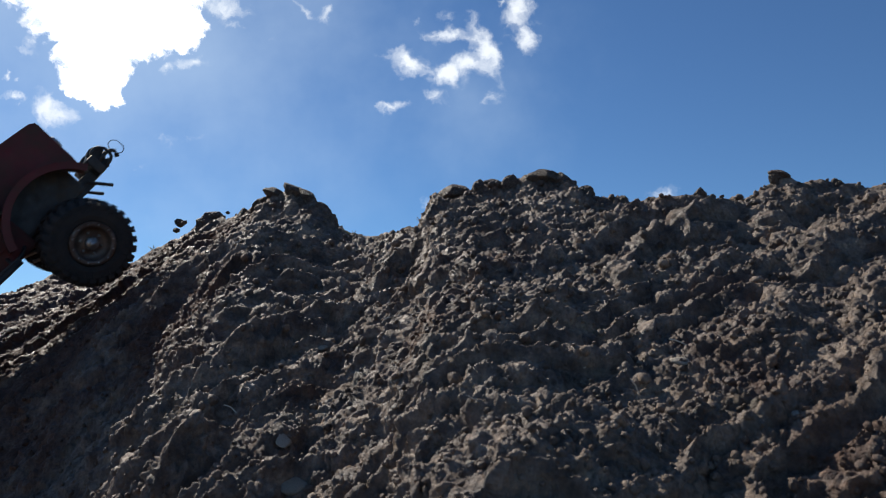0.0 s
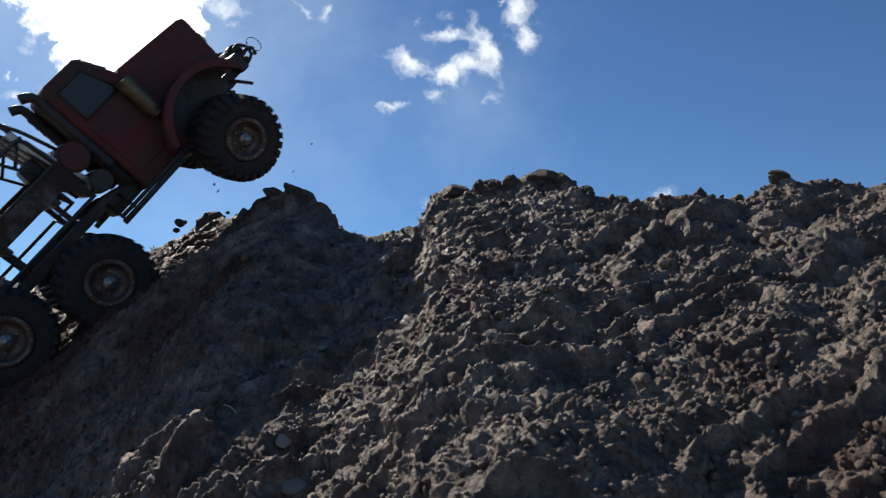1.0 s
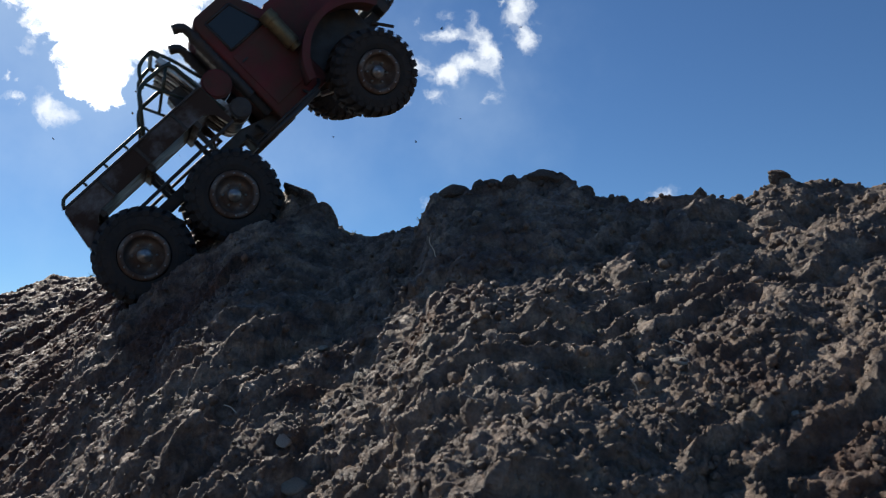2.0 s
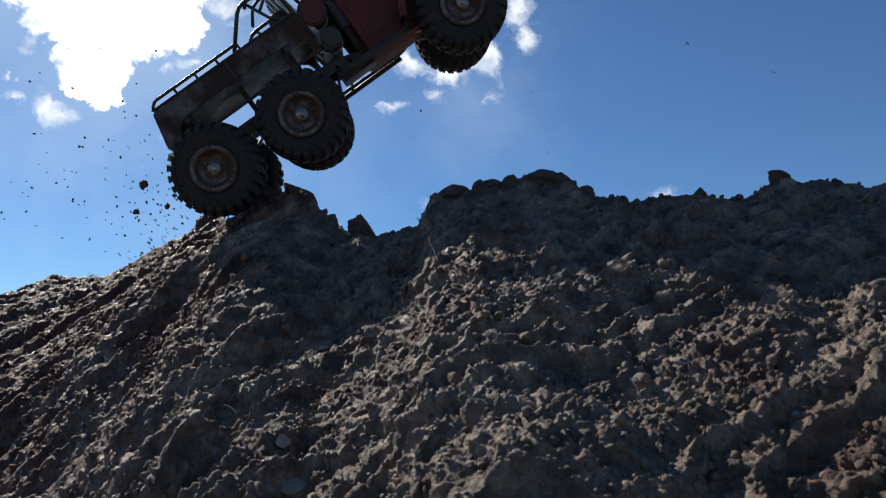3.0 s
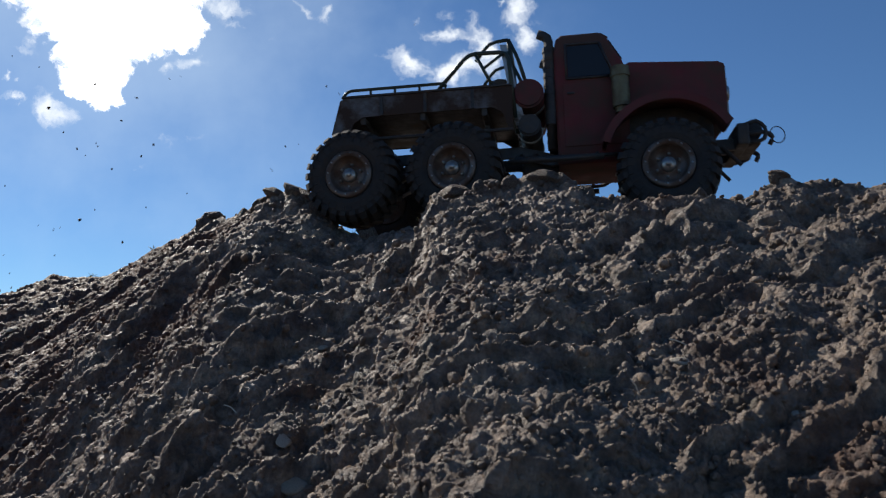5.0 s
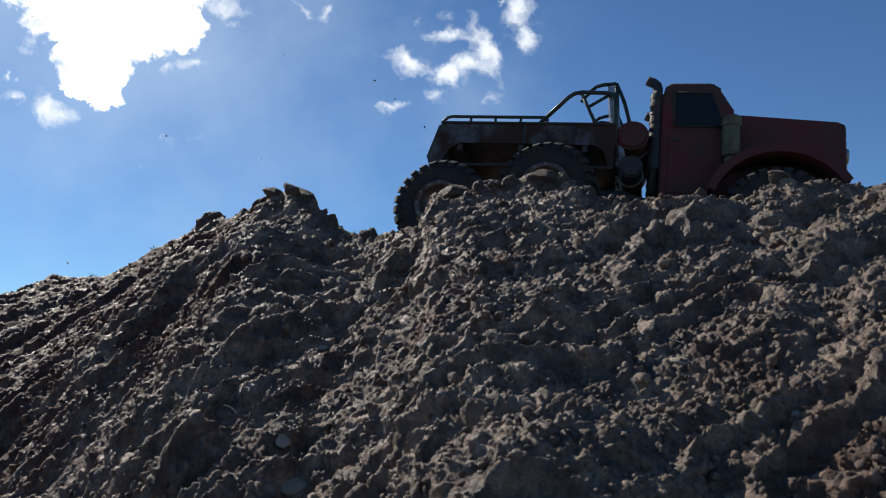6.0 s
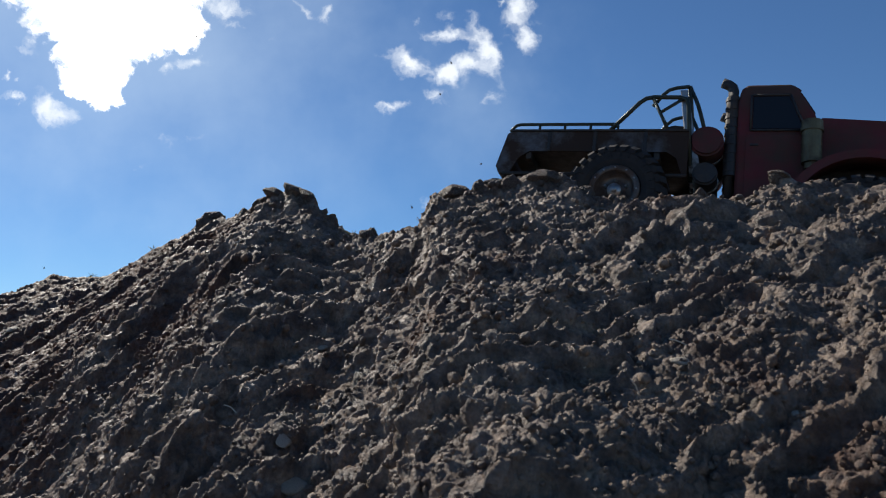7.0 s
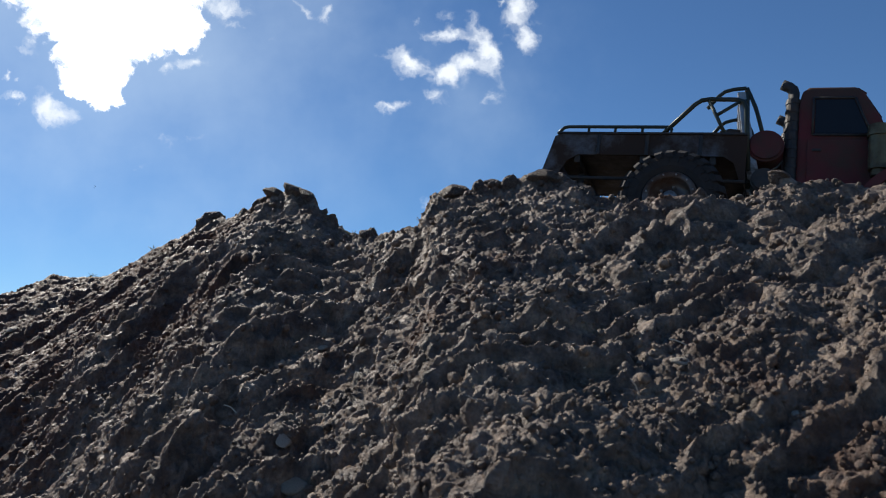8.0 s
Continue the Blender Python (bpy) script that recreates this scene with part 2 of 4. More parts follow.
def lumps(p, size, seed, share=0.85, edge=0.45, tip=0.5):
    """Height of broken crumbs of about that size, crowded at random, at the rows of p: steep sides, flattish tops that lean."""
    q = (p / size).astype(np.float32)
    base = np.floor(q).astype(np.int64)
    frac = q - base.astype(np.float32)
    best = np.zeros(len(p), np.float32)
    for dx in (-1, 0, 1):
        for dy in (-1, 0, 1):
            for dz in (-1, 0, 1):
                # one draw for each cell, cut into five
                h = ((base[:, 0] + dx) * 374761393 + (base[:, 1] + dy) * 668265263 + (base[:, 2] + dz) * 2147483647 + seed * 974711) & 0xFFFFFFFF
                h = ((h ^ (h >> 13)) * 1274126177) & 0xFFFFFFFF
                h = ((h ^ (h >> 15)) * 2246822519) & 0xFFFFFFFF
                h ^= h >> 16
                r0, r1, r2, r3, r4 = (((h >> k) & 63).astype(np.float32) / 63 for k in (0, 6, 12, 18, 24))
                ox, oy, oz = frac[:, 0] - (dx + 0.1 + 0.8 * r0), frac[:, 1] - (dy + 0.1 + 0.8 * r1), frac[:, 2] - (dz + 0.1 + 0.8 * r2)
                rad = 0.30 + 0.55 * r3
                d = 0.6 * np.sqrt(ox * ox + oy * oy + oz * oz) + 0.5 * np.maximum(np.maximum(np.abs(ox), np.abs(oy)), np.abs(oz))
                v = np.minimum((rad - d) * 1.5, rad * edge + tip * 2 * (ox * (r1 - 0.5) + oy * (r2 - 0.5)))
                best = np.maximum(best, np.where(r4 < share, v, 0))
    return best * size


# the crest of the heap, west to east: x, its distance, its height
CREST = [(-2.012, 2.3, 0.4), (-1.19, 2.05, 0.406), (-1.014, 2.0, 0.409), (-0.858, 1.95, 0.398), (-0.715, 1.85, 0.446),
         (-0.594, 1.75, 0.473), (-0.507, 1.64, 0.488), (-0.399, 1.5, 0.467), (-0.336, 1.42, 0.483), (-0.28, 1.38, 0.490),
         (-0.231, 1.34, 0.466), (-0.174, 1.3, 0.394), (-0.125, 1.25, 0.381), (-0.039, 1.18, 0.38), (-0.016, 1.12, 0.418),
         (0.038, 1.1, 0.424), (0.122, 1.07, 0.435), (0.172, 1.05, 0.43), (0.204, 1.02, 0.387), (0.27, 0.98, 0.383),
         (0.326, 0.95, 0.379), (0.376, 0.93, 0.382), (0.415, 0.92, 0.4), (0.437, 0.91, 0.385), (0.521, 0.88, 0.38),
         (0.676, 0.8, 0.376)]
CREST_A = np.array(CREST)


def smax(a, b, k):
    h = np.clip(0.5 + 0.5 * (a - b) / k, 0, 1)
    return b + (a - b) * h + k * h * (1 - h)


def earth_height(x, y):
    """The heap without its crumbs."""
    ry = np.interp(x, CREST_A[:, 0], CREST_A[:, 1])
    rz = np.interp(x, CREST_A[:, 0], CREST_A[:, 2])
    soft = np.interp(x, CREST_A[::3, 0], CREST_A[::3, 2] - 0.02)      # the broad form under the crest's knobs
    d = ry - y
    run = np.interp(x, [-1.2, -0.85, -0.6, -0.45, -0.3, 0.1, 0.5], [0.48, 0.47, 0.52, 0.54, 0.50, 0.48, 0.40])
    knob = np.exp(-np.maximum(d, 0) / 0.10)
    front = soft + (rz - soft) * knob - run * np.maximum(d, 0)
    plain = np.interp(x, [-2.0, -1.0, -0.2, 0.6], [-0.26, -0.20, -0.03, 0.0])
    front -= 0.50 * np.maximum(1.2 - y, 0) * np.clip((-0.15 - x) / 0.3, 0, 1)      # the west foot is steeper
    front -= 0.22 * np.maximum(0.60 - y, 0) * np.clip((x - 0.06) / 0.10, 0, 1)      # and the near east drops off, a slope added to turn it dark
    front = smax(front, plain, 0.10)
    shelf = np.interp(x, [-1.2, -0.6, -0.42, -0.3, -0.2, -0.05, 0.3, 0.8], [0.20, 0.30, 0.40, 0.44, 0.43, 0.31, 0.27, 0.18])
    rear = np.maximum(rz - 0.9 * np.maximum(-d, 0), np.minimum(shelf - 0.6 * np.maximum(y - 1.85, 0), rz))
    rear = np.maximum(rear, -0.2)
    z = np.where(d >= 0, front, rear)
    far = np.clip((np.hypot(x, y) - 2.6) / 3.0, 0, 1)
    far = far * far * (3 - 2 * far)
    return z * (1 - far) - 0.2 * far


def build_earth():
    ang = np.concatenate([np.radians(np.linspace(-180, -34, 90, endpoint=False)), np.radians(np.linspace(-34, 34, 960)), np.radians(np.linspace(34, 180, 90))[1:]])
    rad = np.concatenate([np.linspace(0.01, 0.42, 24, endpoint=False), 0.42 * np.exp(np.linspace(0, math.log(2.3 / 0.42), 860)), 2.3 * np.exp(np.linspace(0, math.log(900 / 2.3), 60))[1:]])
    A, Rr = np.meshgrid(ang, rad)
    x, y = (Rr * np.sin(A)).ravel(), (Rr * np.cos(A)).ravel() - 0.05
    e = 0.014
    # the ground swells a little before the crumbs are laid on it
    pl = np.stack([x, y, 0 * x], 1)
    near = np.clip((3.2 - np.hypot(x, y)) / 1.2, 0, 1)

    def base(px, py):
        q = np.stack([px, py, 0 * px], 1)
        calm = 1 - 0.75 * np.exp(-((py - np.interp(px, CREST_A[:, 0], CREST_A[:, 1])) / 0.07) ** 2)
        # long ridges run down the flank, where earth has slid and caught
        across, along_ = -0.40 * px + 0.917 * py, 0.917 * px + 0.40 * py
        wob = 0.035 * value_noise(q / 0.13, 2)
        fur = np.stack([(across + wob) / 0.095, along_ / 0.26, 0 * px], 1)
        fur2 = np.stack([(across + wob) / 0.042, along_ / 0.10, 0 * px + 7], 1)
        # earth that has slid lies in small uneven steps: steep faces downhill, level treads
        def steps(way, wide, seed):
            phase = way / wide + 0.9 * value_noise(q / (2.3 * wide), seed) + 0.45 * value_noise(q / (0.7 * wide), seed + 1)
            f = phase - np.floor(phase)
            saw = np.where(f < 0.30, f / 0.30, (1 - f) / 0.70) - 0.5
            return saw * np.clip(0.65 + 0.9 * value_noise(np.stack([along_ / (3 * wide), phase * 0.7, 0 * px], 1), seed + 2), 0.05, 1.2)

        return earth_height(px, py) + near * calm * (0.042 * np.interp(px, [-0.7, -0.3], [0.45, 1.0]) * steps(across, 0.115, 13) + 0.015 * steps(across + 0.15 * along_, 0.043, 16)
                                                     + 0.014 * value_noise(fur, 19) + 0.008 * value_noise(fur2, 4) + 0.010 * value_noise(q / 0.10, 5) + 0.005 * value_noise(q / 0.045, 8))

    z = base(x, y)
    gx, gy = (base(x + e, y) - z) / e, (base(x, y + e) - z) / e
    nrm = np.stack([-gx, -gy, np.ones_like(gx)], 1)
    nrm /= np.linalg.norm(nrm, axis=1)[:, None]
    p = np.stack([x, y, z], 1)
    live = np.hypot(x, y) < 3.2
    q = p[live]
    flat = np.array([1.0, 1.3, 1.3])      # crumbs lie broader than they are deep
    warp = np.stack([value_noise(q / 0.022, 21 + k) + 0.5 * value_noise(q / 0.009, 24 + k) for k in range(3)], 1) * 0.0065
    qq = (q + warp) * flat
    patchy = value_noise(q / 0.12, 31)
    big = np.clip(patchy * 1.3 + 0.45, 0.0, 1.2)      # some stretches are cloddy, others fine
    fine = np.clip(1.1 - 0.5 * big, 0.4, 1.2)
    h = 0.50 * lumps(qq, 0.055, 40, 0.20, 0.42, 0.4) * big
    h += 0.55 * lumps(qq, 0.025, 50, 0.36) * np.clip(big, 0.25, 1)
    h += 0.72 * lumps(qq, 0.0125, 60, 0.60) * fine
    h += 0.80 * lumps(qq, 0.0064, 70, 0.72) * fine
    h += 0.006 * np.abs(value_noise(qq / 0.030, 91)) + 0.0045 * np.abs(value_noise(qq / 0.013, 92)) + 0.0030 * np.abs(value_noise(qq / 0.006, 93))
    h += 0.0009 * value_noise(q / 0.0032, 80)
    h -= h.mean() + 0.001
    p[live] += nrm[live] * (h * near[live])[:, None]
    nr, na = len(rad), len(ang)
    idx = np.arange(nr * na).reshape(nr, na)
    quads = np.stack([idx[:-1, :-1], idx[:-1, 1:], idx[1:, 1:], idx[1:, :-1]], -1).reshape(-1, 4)[:, ::-1]
    me = bpy.data.meshes.new("ground")
    me.vertices.add(len(p))
    me.vertices.foreach_set("co", p.astype(np.float32).ravel())
    me.loops.add(quads.size)
    me.loops.foreach_set("vertex_index", quads.astype(np.int32).ravel())
    me.polygons.add(len(quads))
    me.polygons.foreach_set("loop_start", np.arange(0, quads.size, 4, dtype=np.int32))
    me.update(calc_edges=True)
    me.polygons.foreach_set("use_smooth", np.ones(len(quads), bool))
    me.materials.append(SOIL)
    ob = tagged(new("ground", me), "heap of crumbly dark brown loam on bare ground", "ground", kind="structure")
    return ob, p.reshape(nr, na, 3), nrm.reshape(nr, na, 3)


ground, EARTH, EARTH_N = build_earth()


# ======== the truck ========
def part(name, bm, mat, parent, label="", smooth=True, at=None):
    me = bpy.data.meshes.new(name)
    bm.to_mesh(me)
    bm.free()
    for f in me.polygons:
        f.use_smooth = smooth
    me.materials.append(mat)
    ob = new(name, me)
    ob.parent = parent
    if at is not None:
        ob.matrix_basis = at
    if label:
        ob["label"] = label
    return ob


def box(bm, x0, x1, y0, y1, z0, z1, bevel=0.002, seg=2):
    r = bmesh.ops.create_cube(bm, size=1, matrix=Matrix.Translation(((x0 + x1) / 2, (y0 + y1) / 2, (z0 + z1) / 2)) @ Matrix.Diagonal((x1 - x0, y1 - y0, z1 - z0, 1)))
    if bevel:
        edges = list({e for v in r["verts"] for e in v.link_edges})
        bmesh.ops.bevel(bm, geom=edges, offset=bevel, segments=seg, affect="EDGES", profile=0.6)


def rod(bm, a, b, r, seg=10, r2=None):
    a, b = Vector(a), Vector(b)
    d = b - a
    m = Matrix.Translation((a + b) / 2) @ d.to_track_quat("Z", "Y").to_matrix().to_4x4()
    bmesh.ops.create_cone(bm, cap_ends=True, segments=seg, radius1=r, radius2=r if r2 is None else r2, depth=d.length, matrix=m)


def pipe(bm, pts, r, seg=10):
    """A bent tube through the points."""
    pts = [Vector(p) for p in pts]
    # round the bends
    smooth = [pts[0]]
    for a, b, c in zip(pts, pts[1:], pts[2:]):
        cut = min(0.014, (b - a).length * 0.45, (c - b).length * 0.45)
        u, v = b + (a - b).normalized() * cut, b + (c - b).normalized() * cut
        smooth += [u, (u + v + 2 * b) / 4, v]
    smooth.append(pts[-1])
    rings = []
    for i, p in enumerate(smooth):
        d = (smooth[min(i + 1, len(smooth) - 1)] - smooth[max(i - 1, 0)]).normalized()
        q = d.to_track_quat("Z", "Y")
        rings.append([bm.verts.new(p + q @ Vector((r * math.cos(k * 2 * math.pi / seg), r * math.sin(k * 2 * math.pi / seg), 0))) for k in range(seg)])
    for a, b in zip(rings, rings[1:]):
        for k in range(seg):
            bm.faces.new((a[k], a[(k + 1) % seg], b[(k + 1) % seg], b[k]))
    bm.faces.new(rings[0][::-1])
    bm.faces.new(rings[-1])


def profile(bm, pts, y0, y1, bevel=0.003):
    """A side outline (x, z), drawn out from y0 to y1."""
    a = [bm.verts.new((x, y0, z)) for x, z in pts]
    b = [bm.verts.new((x, y1, z)) for x, z in pts]
    n = len(pts)
    faces = [bm.faces.new(a), bm.faces.new(b[::-1])]
    for k in range(n):
        faces.append(bm.faces.new((a[k], b[k], b[(k + 1) % n], a[(k + 1) % n])))
    bmesh.ops.recalc_face_normals(bm, faces=faces)
    if bevel:
        bmesh.ops.bevel(bm, geom=list({e for f in faces for e in f.edges}), offset=bevel, segments=2, affect="EDGES", profile=0.6)


def lathe(bm, outline, seg=40):
    """Turns (radius, y) pairs round the y axis."""
    rings = [[bm.verts.new((r * math.cos(k * 2 * math.pi / seg), y, r * math.sin(k * 2 * math.pi / seg))) for k in range(seg)] for r, y in outline]
    for a, b in zip(rings, rings[1:]):
        for k in range(seg):
            bm.faces.new((a[k], a[(k + 1) % seg], b[(k + 1) % seg], b[k]))
    return rings


TYRE_R, TYRE_W = 0.083, 0.084


def build_wheel(truck, side):
    """A chunky mud tyre on a beadlock rim; side -1 shows its face towards -y. Origin at its middle."""
    hub = bpy.data.objects.new("wheel", None)
    w, R = TYRE_W / 2, TYRE_R
    bm = bmesh.new()
    lathe(bm, [(0.040, -w * 0.72), (0.043, -w * 0.93), (0.052, -w * 1.0), (0.064, -w * 0.98), (0.072, -w * 0.90), (0.0755, -w * 0.72), (0.0765, 0),
               (0.0755, w * 0.72), (0.072, w * 0.90), (0.064, w * 0.98), (0.052, w * 1.0), (0.043, w * 0.93), (0.040, w * 0.72), (0.040, -w * 0.72)], 48)
    # tread: two rows of staggered chevron lugs that wrap over the shoulders
    n = 26
    rng = random.Random(4)
    for row in (-1, 1):
        for k in range(n):
            a = (k + (0.5 if row > 0 else 0)) * 2 * math.pi / n
            corners = []
            for (ya, wide, lo, hi, skew) in ((0.03, 0.0042, 0.0745, R, -0.05), (0.74, 0.0062, 0.0735, R - 0.001, 0.03), (1.0, 0.0060, 0.0660, R - 0.0095, 0.05)):
                ring = []
                for s, rr in ((-1, lo), (1, lo), (1, hi), (-1, hi)):
                    th = a + skew + s * wide / R
                    ring.append(bm.verts.new((rr * math.cos(th), row * w * ya * 1.02, rr * math.sin(th))))
                corners.append(ring)
            for c0, c1 in zip(corners, corners[1:]):
                for j in range(4):
                    bm.faces.new((c0[j], c0[(j + 1) % 4], c1[(j + 1) % 4], c1[j]))
            bm.faces.new(corners[0])
            bm.faces.new(corners[-1][::-1])
    # side bars on the outer wall
    for k in range(n):
        a = (k + 0.25) * 2 * math.pi / n
        for s in (-1, 1):
            rod(bm, (0.057 * math.cos(a), s * w * 0.985, 0.057 * math.sin(a)), (0.067 * math.cos(a), s * w * 0.96, 0.067 * math.sin(a)), 0.0016, 4)
    bmesh.ops.recalc_face_normals(bm, faces=bm.faces)
    part("tyre", bm, RUBBER, hub, "muddy black tyre with chunky lugs", smooth=False)
    bm = bmesh.new()
    f = side * w
    lathe(bm, [(0.0415, f * 0.70), (0.0415, f * 0.99), (0.0395, f * 1.04), (0.0330, f * 1.04), (0.0315, f * 0.98), (0.0300, f * 0.66), (0.0180, f * 0.60), (0.0150, f * 0.66), (0.0, f * 0.66)], 40)
    lathe(bm, [(0.0415, -f * 0.7), (0.0415, f * 0.75)], 40)
    lathe(bm, [(0.0395, -f * 0.9), (0.0, -f * 0.8)], 40)
    bmesh.ops.recalc_face_normals(bm, faces=bm.faces)
    rim = part("rim", bm, RIM, hub, "dusty bare metal rim with a bolted ring")
    for k in range(12):
        bm = bmesh.new()
        a = k * math.pi / 6
        rod(bm, (0.0362 * math.cos(a), f * 1.03, 0.0362 * math.sin(a)), (0.0362 * math.cos(a), f * 1.075, 0.0362 * math.sin(a)), 0.0016, 6)
        part("bolt", bm, STEEL, rim)
    bm = bmesh.new()
    rod(bm, (0, f * 0.6, 0), (0, f * 0.93, 0), 0.0125, 20, 0.011)
    rod(bm, (0, f * 0.9, 0), (0, f * 1.02, 0), 0.006, 6)
    for k in range(6):
        a = k * math.pi / 3
        rod(bm, (0.0195 * math.cos(a), f * 0.6, 0.0195 * math.sin(a)), (0.0195 * math.cos(a), f * 0.74, 0.0195 * math.sin(a)), 0.0024, 6)
    part("hub", bm, STEEL, rim, "steel hub with wheel nuts")
    scene.collection.objects.link(hub)
    hub.parent = truck
    return hub


def build_truck():
    truck = new("toy_truck")
    tagged(truck, "muddy red six-wheeled radio-controlled model truck with open bed", "model truck")
    T = lambda name, bm, mat, label="", smooth=True, parent=None: part(name, bm, mat, parent or truck, label, smooth)
    # ladder frame
    for s in (-1, 1):
        bm = bmesh.new()
        profile(bm, [(-0.235, 0.040), (0.10, 0.040), (0.16, 0.022), (0.46, 0.022), (0.46, 0.040), (0.17, 0.042), (0.11, 0.060), (-0.235, 0.060)], s * 0.042 - 0.004, s * 0.042 + 0.004, 0.001)
        T("frame_rail", bm, BLACK, "", False)
    for x, z in ((-0.22, 0.05), (-0.09, 0.05), (0.06, 0.05), (0.22, 0.032), (0.44, 0.032)):
        bm = bmesh.new()
        box(bm, x - 0.006, x + 0.006, -0.04, 0.04, z - 0.008, z + 0.008, 0.001)
        T("cross_member", bm, BLACK, "", False)
    bm = bmesh.new()
    box(bm, 0.11, 0.20, -0.030, 0.030, 0.014, 0.045, 0.004)
    rod(bm, (0.20, 0, 0.032), (0.24, 0, 0.032), 0.018, 16)
    T("gearbox", bm, BLACK, "", False)
    # bed: sides with folded rims, floor, tailgate
    for s in (-1, 1):
        y = s * 0.098
        bm = bmesh.new()
        profile(bm, [(-0.227, 0.090), (-0.212, 0.152), (-0.205, 0.157), (0.100, 0.157), (0.100, 0.078), (0.092, 0.078), (0.082, 0.108), (0.066, 0.119), (-0.168, 0.119), (-0.186, 0.108), (-0.202, 0.078), (-0.221, 0.078)], y - 0.0015, y + 0.0015, 0.0)
        side = T("bed_side", bm, PLATE, "scuffed bare metal side plate caked with mud", False)
        bm = bmesh.new()
        box(bm, -0.205, 0.100, y - 0.005, y + 0.005, 0.156, 0.160, 0.0015)
        T("top_edge", bm, BLACK, "", False, side)
        bm = bmesh.new()
        rod(bm, (-0.215, y, 0.077), (0.100, y, 0.077), 0.0032, 8)
        T("lower_edge", bm, BLACK, "", False, side)
        for x in (-0.135, -0.055, 0.030):
            bm = bmesh.new()
            box(bm, x - 0.003, x + 0.003, y + s * 0.0015 - 0.002, y + s * 0.0015 + 0.002, 0.119, 0.156, 0.001)
            T("rib", bm, BLACK, "", False, side)
        # rail above the side
        bm = bmesh.new()
        pipe(bm, [(-0.208, y, 0.157), (-0.198, y, 0.171), (-0.018, y, 0.171), (-0.018, y, 0.160)], 0.0030, 8)
        rail = T("bed_rail", bm, TUBE, "dark green tube rail")
        for x in (-0.155, -0.110, -0.065):
            bm = bmesh.new()
            rod(bm, (x, y, 0.161), (x, y, 0.1705), 0.0024, 8)
            T("rail_post", bm, TUBE, "", True, rail)
        # roll bar side: slanting up from the rail, level to the rack
        bm = bmesh.new()
        pipe(bm, [(-0.030, y, 0.160), (0.024, y * 0.96, 0.224), (0.094, y * 0.92, 0.224), (0.104, y * 0.92, 0.10)], 0.0038, 10)
        bar = T("roll_bar", bm, TUBE, "dark green bent tube")
        bm = bmesh.new()
        rod(bm, (0.036, y * 0.96, 0.223), (0.066, y * 0.96, 0.160), 0.0030, 8)
        T("brace", bm, TUBE, "", True, bar)
        bm = bmesh.new()
        rod(bm, (0.050, y * 0.96, 0.194), (0.088, y * 0.92, 0.223), 0.0030, 8)
        T("brace", bm, TUBE, "", True, bar)
    bm = bmesh.new()
    box(bm, -0.205, 0.098, -0.096, 0.096, 0.120, 0.125, 0.001)
    T("bed_floor", bm, BLACK, "", False)
    bm = bmesh.new()
    profile(bm, [(-0.223, 0.080), (-0.227, 0.090), (-0.212, 0.152), (-0.206, 0.158), (-0.202, 0.157), (-0.219, 0.090), (-0.217, 0.080)], -0.096, 0.096, 0.0)
    gate = T("tailgate", bm, PLATE, "", False)
    for x in (-0.17, -0.06, 0.05):
        bm = bmesh.new()
        box(bm, x - 0.005, x + 0.005, -0.096, 0.096, 0.106, 0.120, 0.002)
        for sy in (-0.042, 0.042):
            box(bm, x - 0.005, x + 0.005, sy - 0.004, sy + 0.004, 0.058, 0.108, 0.001)
            rod(bm, (x, sy * 2.25, 0.077), (x, sy, 0.062), 0.0026, 6)
        T("bed_bearer", bm, BLACK, "", False)
    bm = bmesh.new()
    for s in (-1, 1):
        box(bm, -0.236, -0.222, s * 0.08 - 0.006, s * 0.08 + 0.006, 0.040, 0.072, 0.002)
    box(bm, -0.240, -0.230, -0.10, 0.10, 0.045, 0.060, 0.002)
    T("rear_bumper", bm, BLACK, "", False)
    # headache rack: tall middle hoop, slats, leaning forward at the foot
    bm = bmesh.new()
    pipe(bm, [(0.105, -0.062, 0.08), (0.094, -0.058, 0.262), (0.094, 0.058, 0.262), (0.105, 0.062, 0.08)], 0.0040, 10)
    rack = T("rack_hoop", bm, TUBE, "dark green hoop behind the cab")
    for s in (-1, 1):
        bm = bmesh.new()
        pipe(bm, [(0.034, s * 0.060, 0.224), (0.058, s * 0.059, 0.258), (0.093, s * 0.058, 0.262)], 0.0034, 8)
        T("brace", bm, TUBE, "", True, rack)
        bm = bmesh.new()
        pipe(bm, [(0.094, s * 0.058, 0.262), (0.110, s * 0.058, 0.225), (0.126, s * 0.058, 0.165)], 0.0034, 8)
        T("brace", bm, TUBE, "", True, rack)
    bm = bmesh.new()
    rod(bm, (0.094, -0.090, 0.222), (0.094, 0.090, 0.222), 0.0034, 8)
    T("cross_bar", bm, TUBE, "", True, rack)
    for k in range(7):
        y = -0.081 + k * 0.027
        bm = bmesh.new()
        profile(bm, [(0.104, 0.085), (0.080, 0.240), (0.092, 0.240), (0.122, 0.085)], y - 0.006, y + 0.006, 0.0008)
        T("slat", bm, STEEL if k % 2 == 0 else BLACK, "", False, rack)
    bm = bmesh.new()
    profile(bm, [(0.052, 0.160), (0.055, 0.185), (0.072, 0.190), (0.088, 0.188), (0.088, 0.160)], -0.055, -0.010, 0.003)
    T("battery_box", bm, BLACK, "", False)
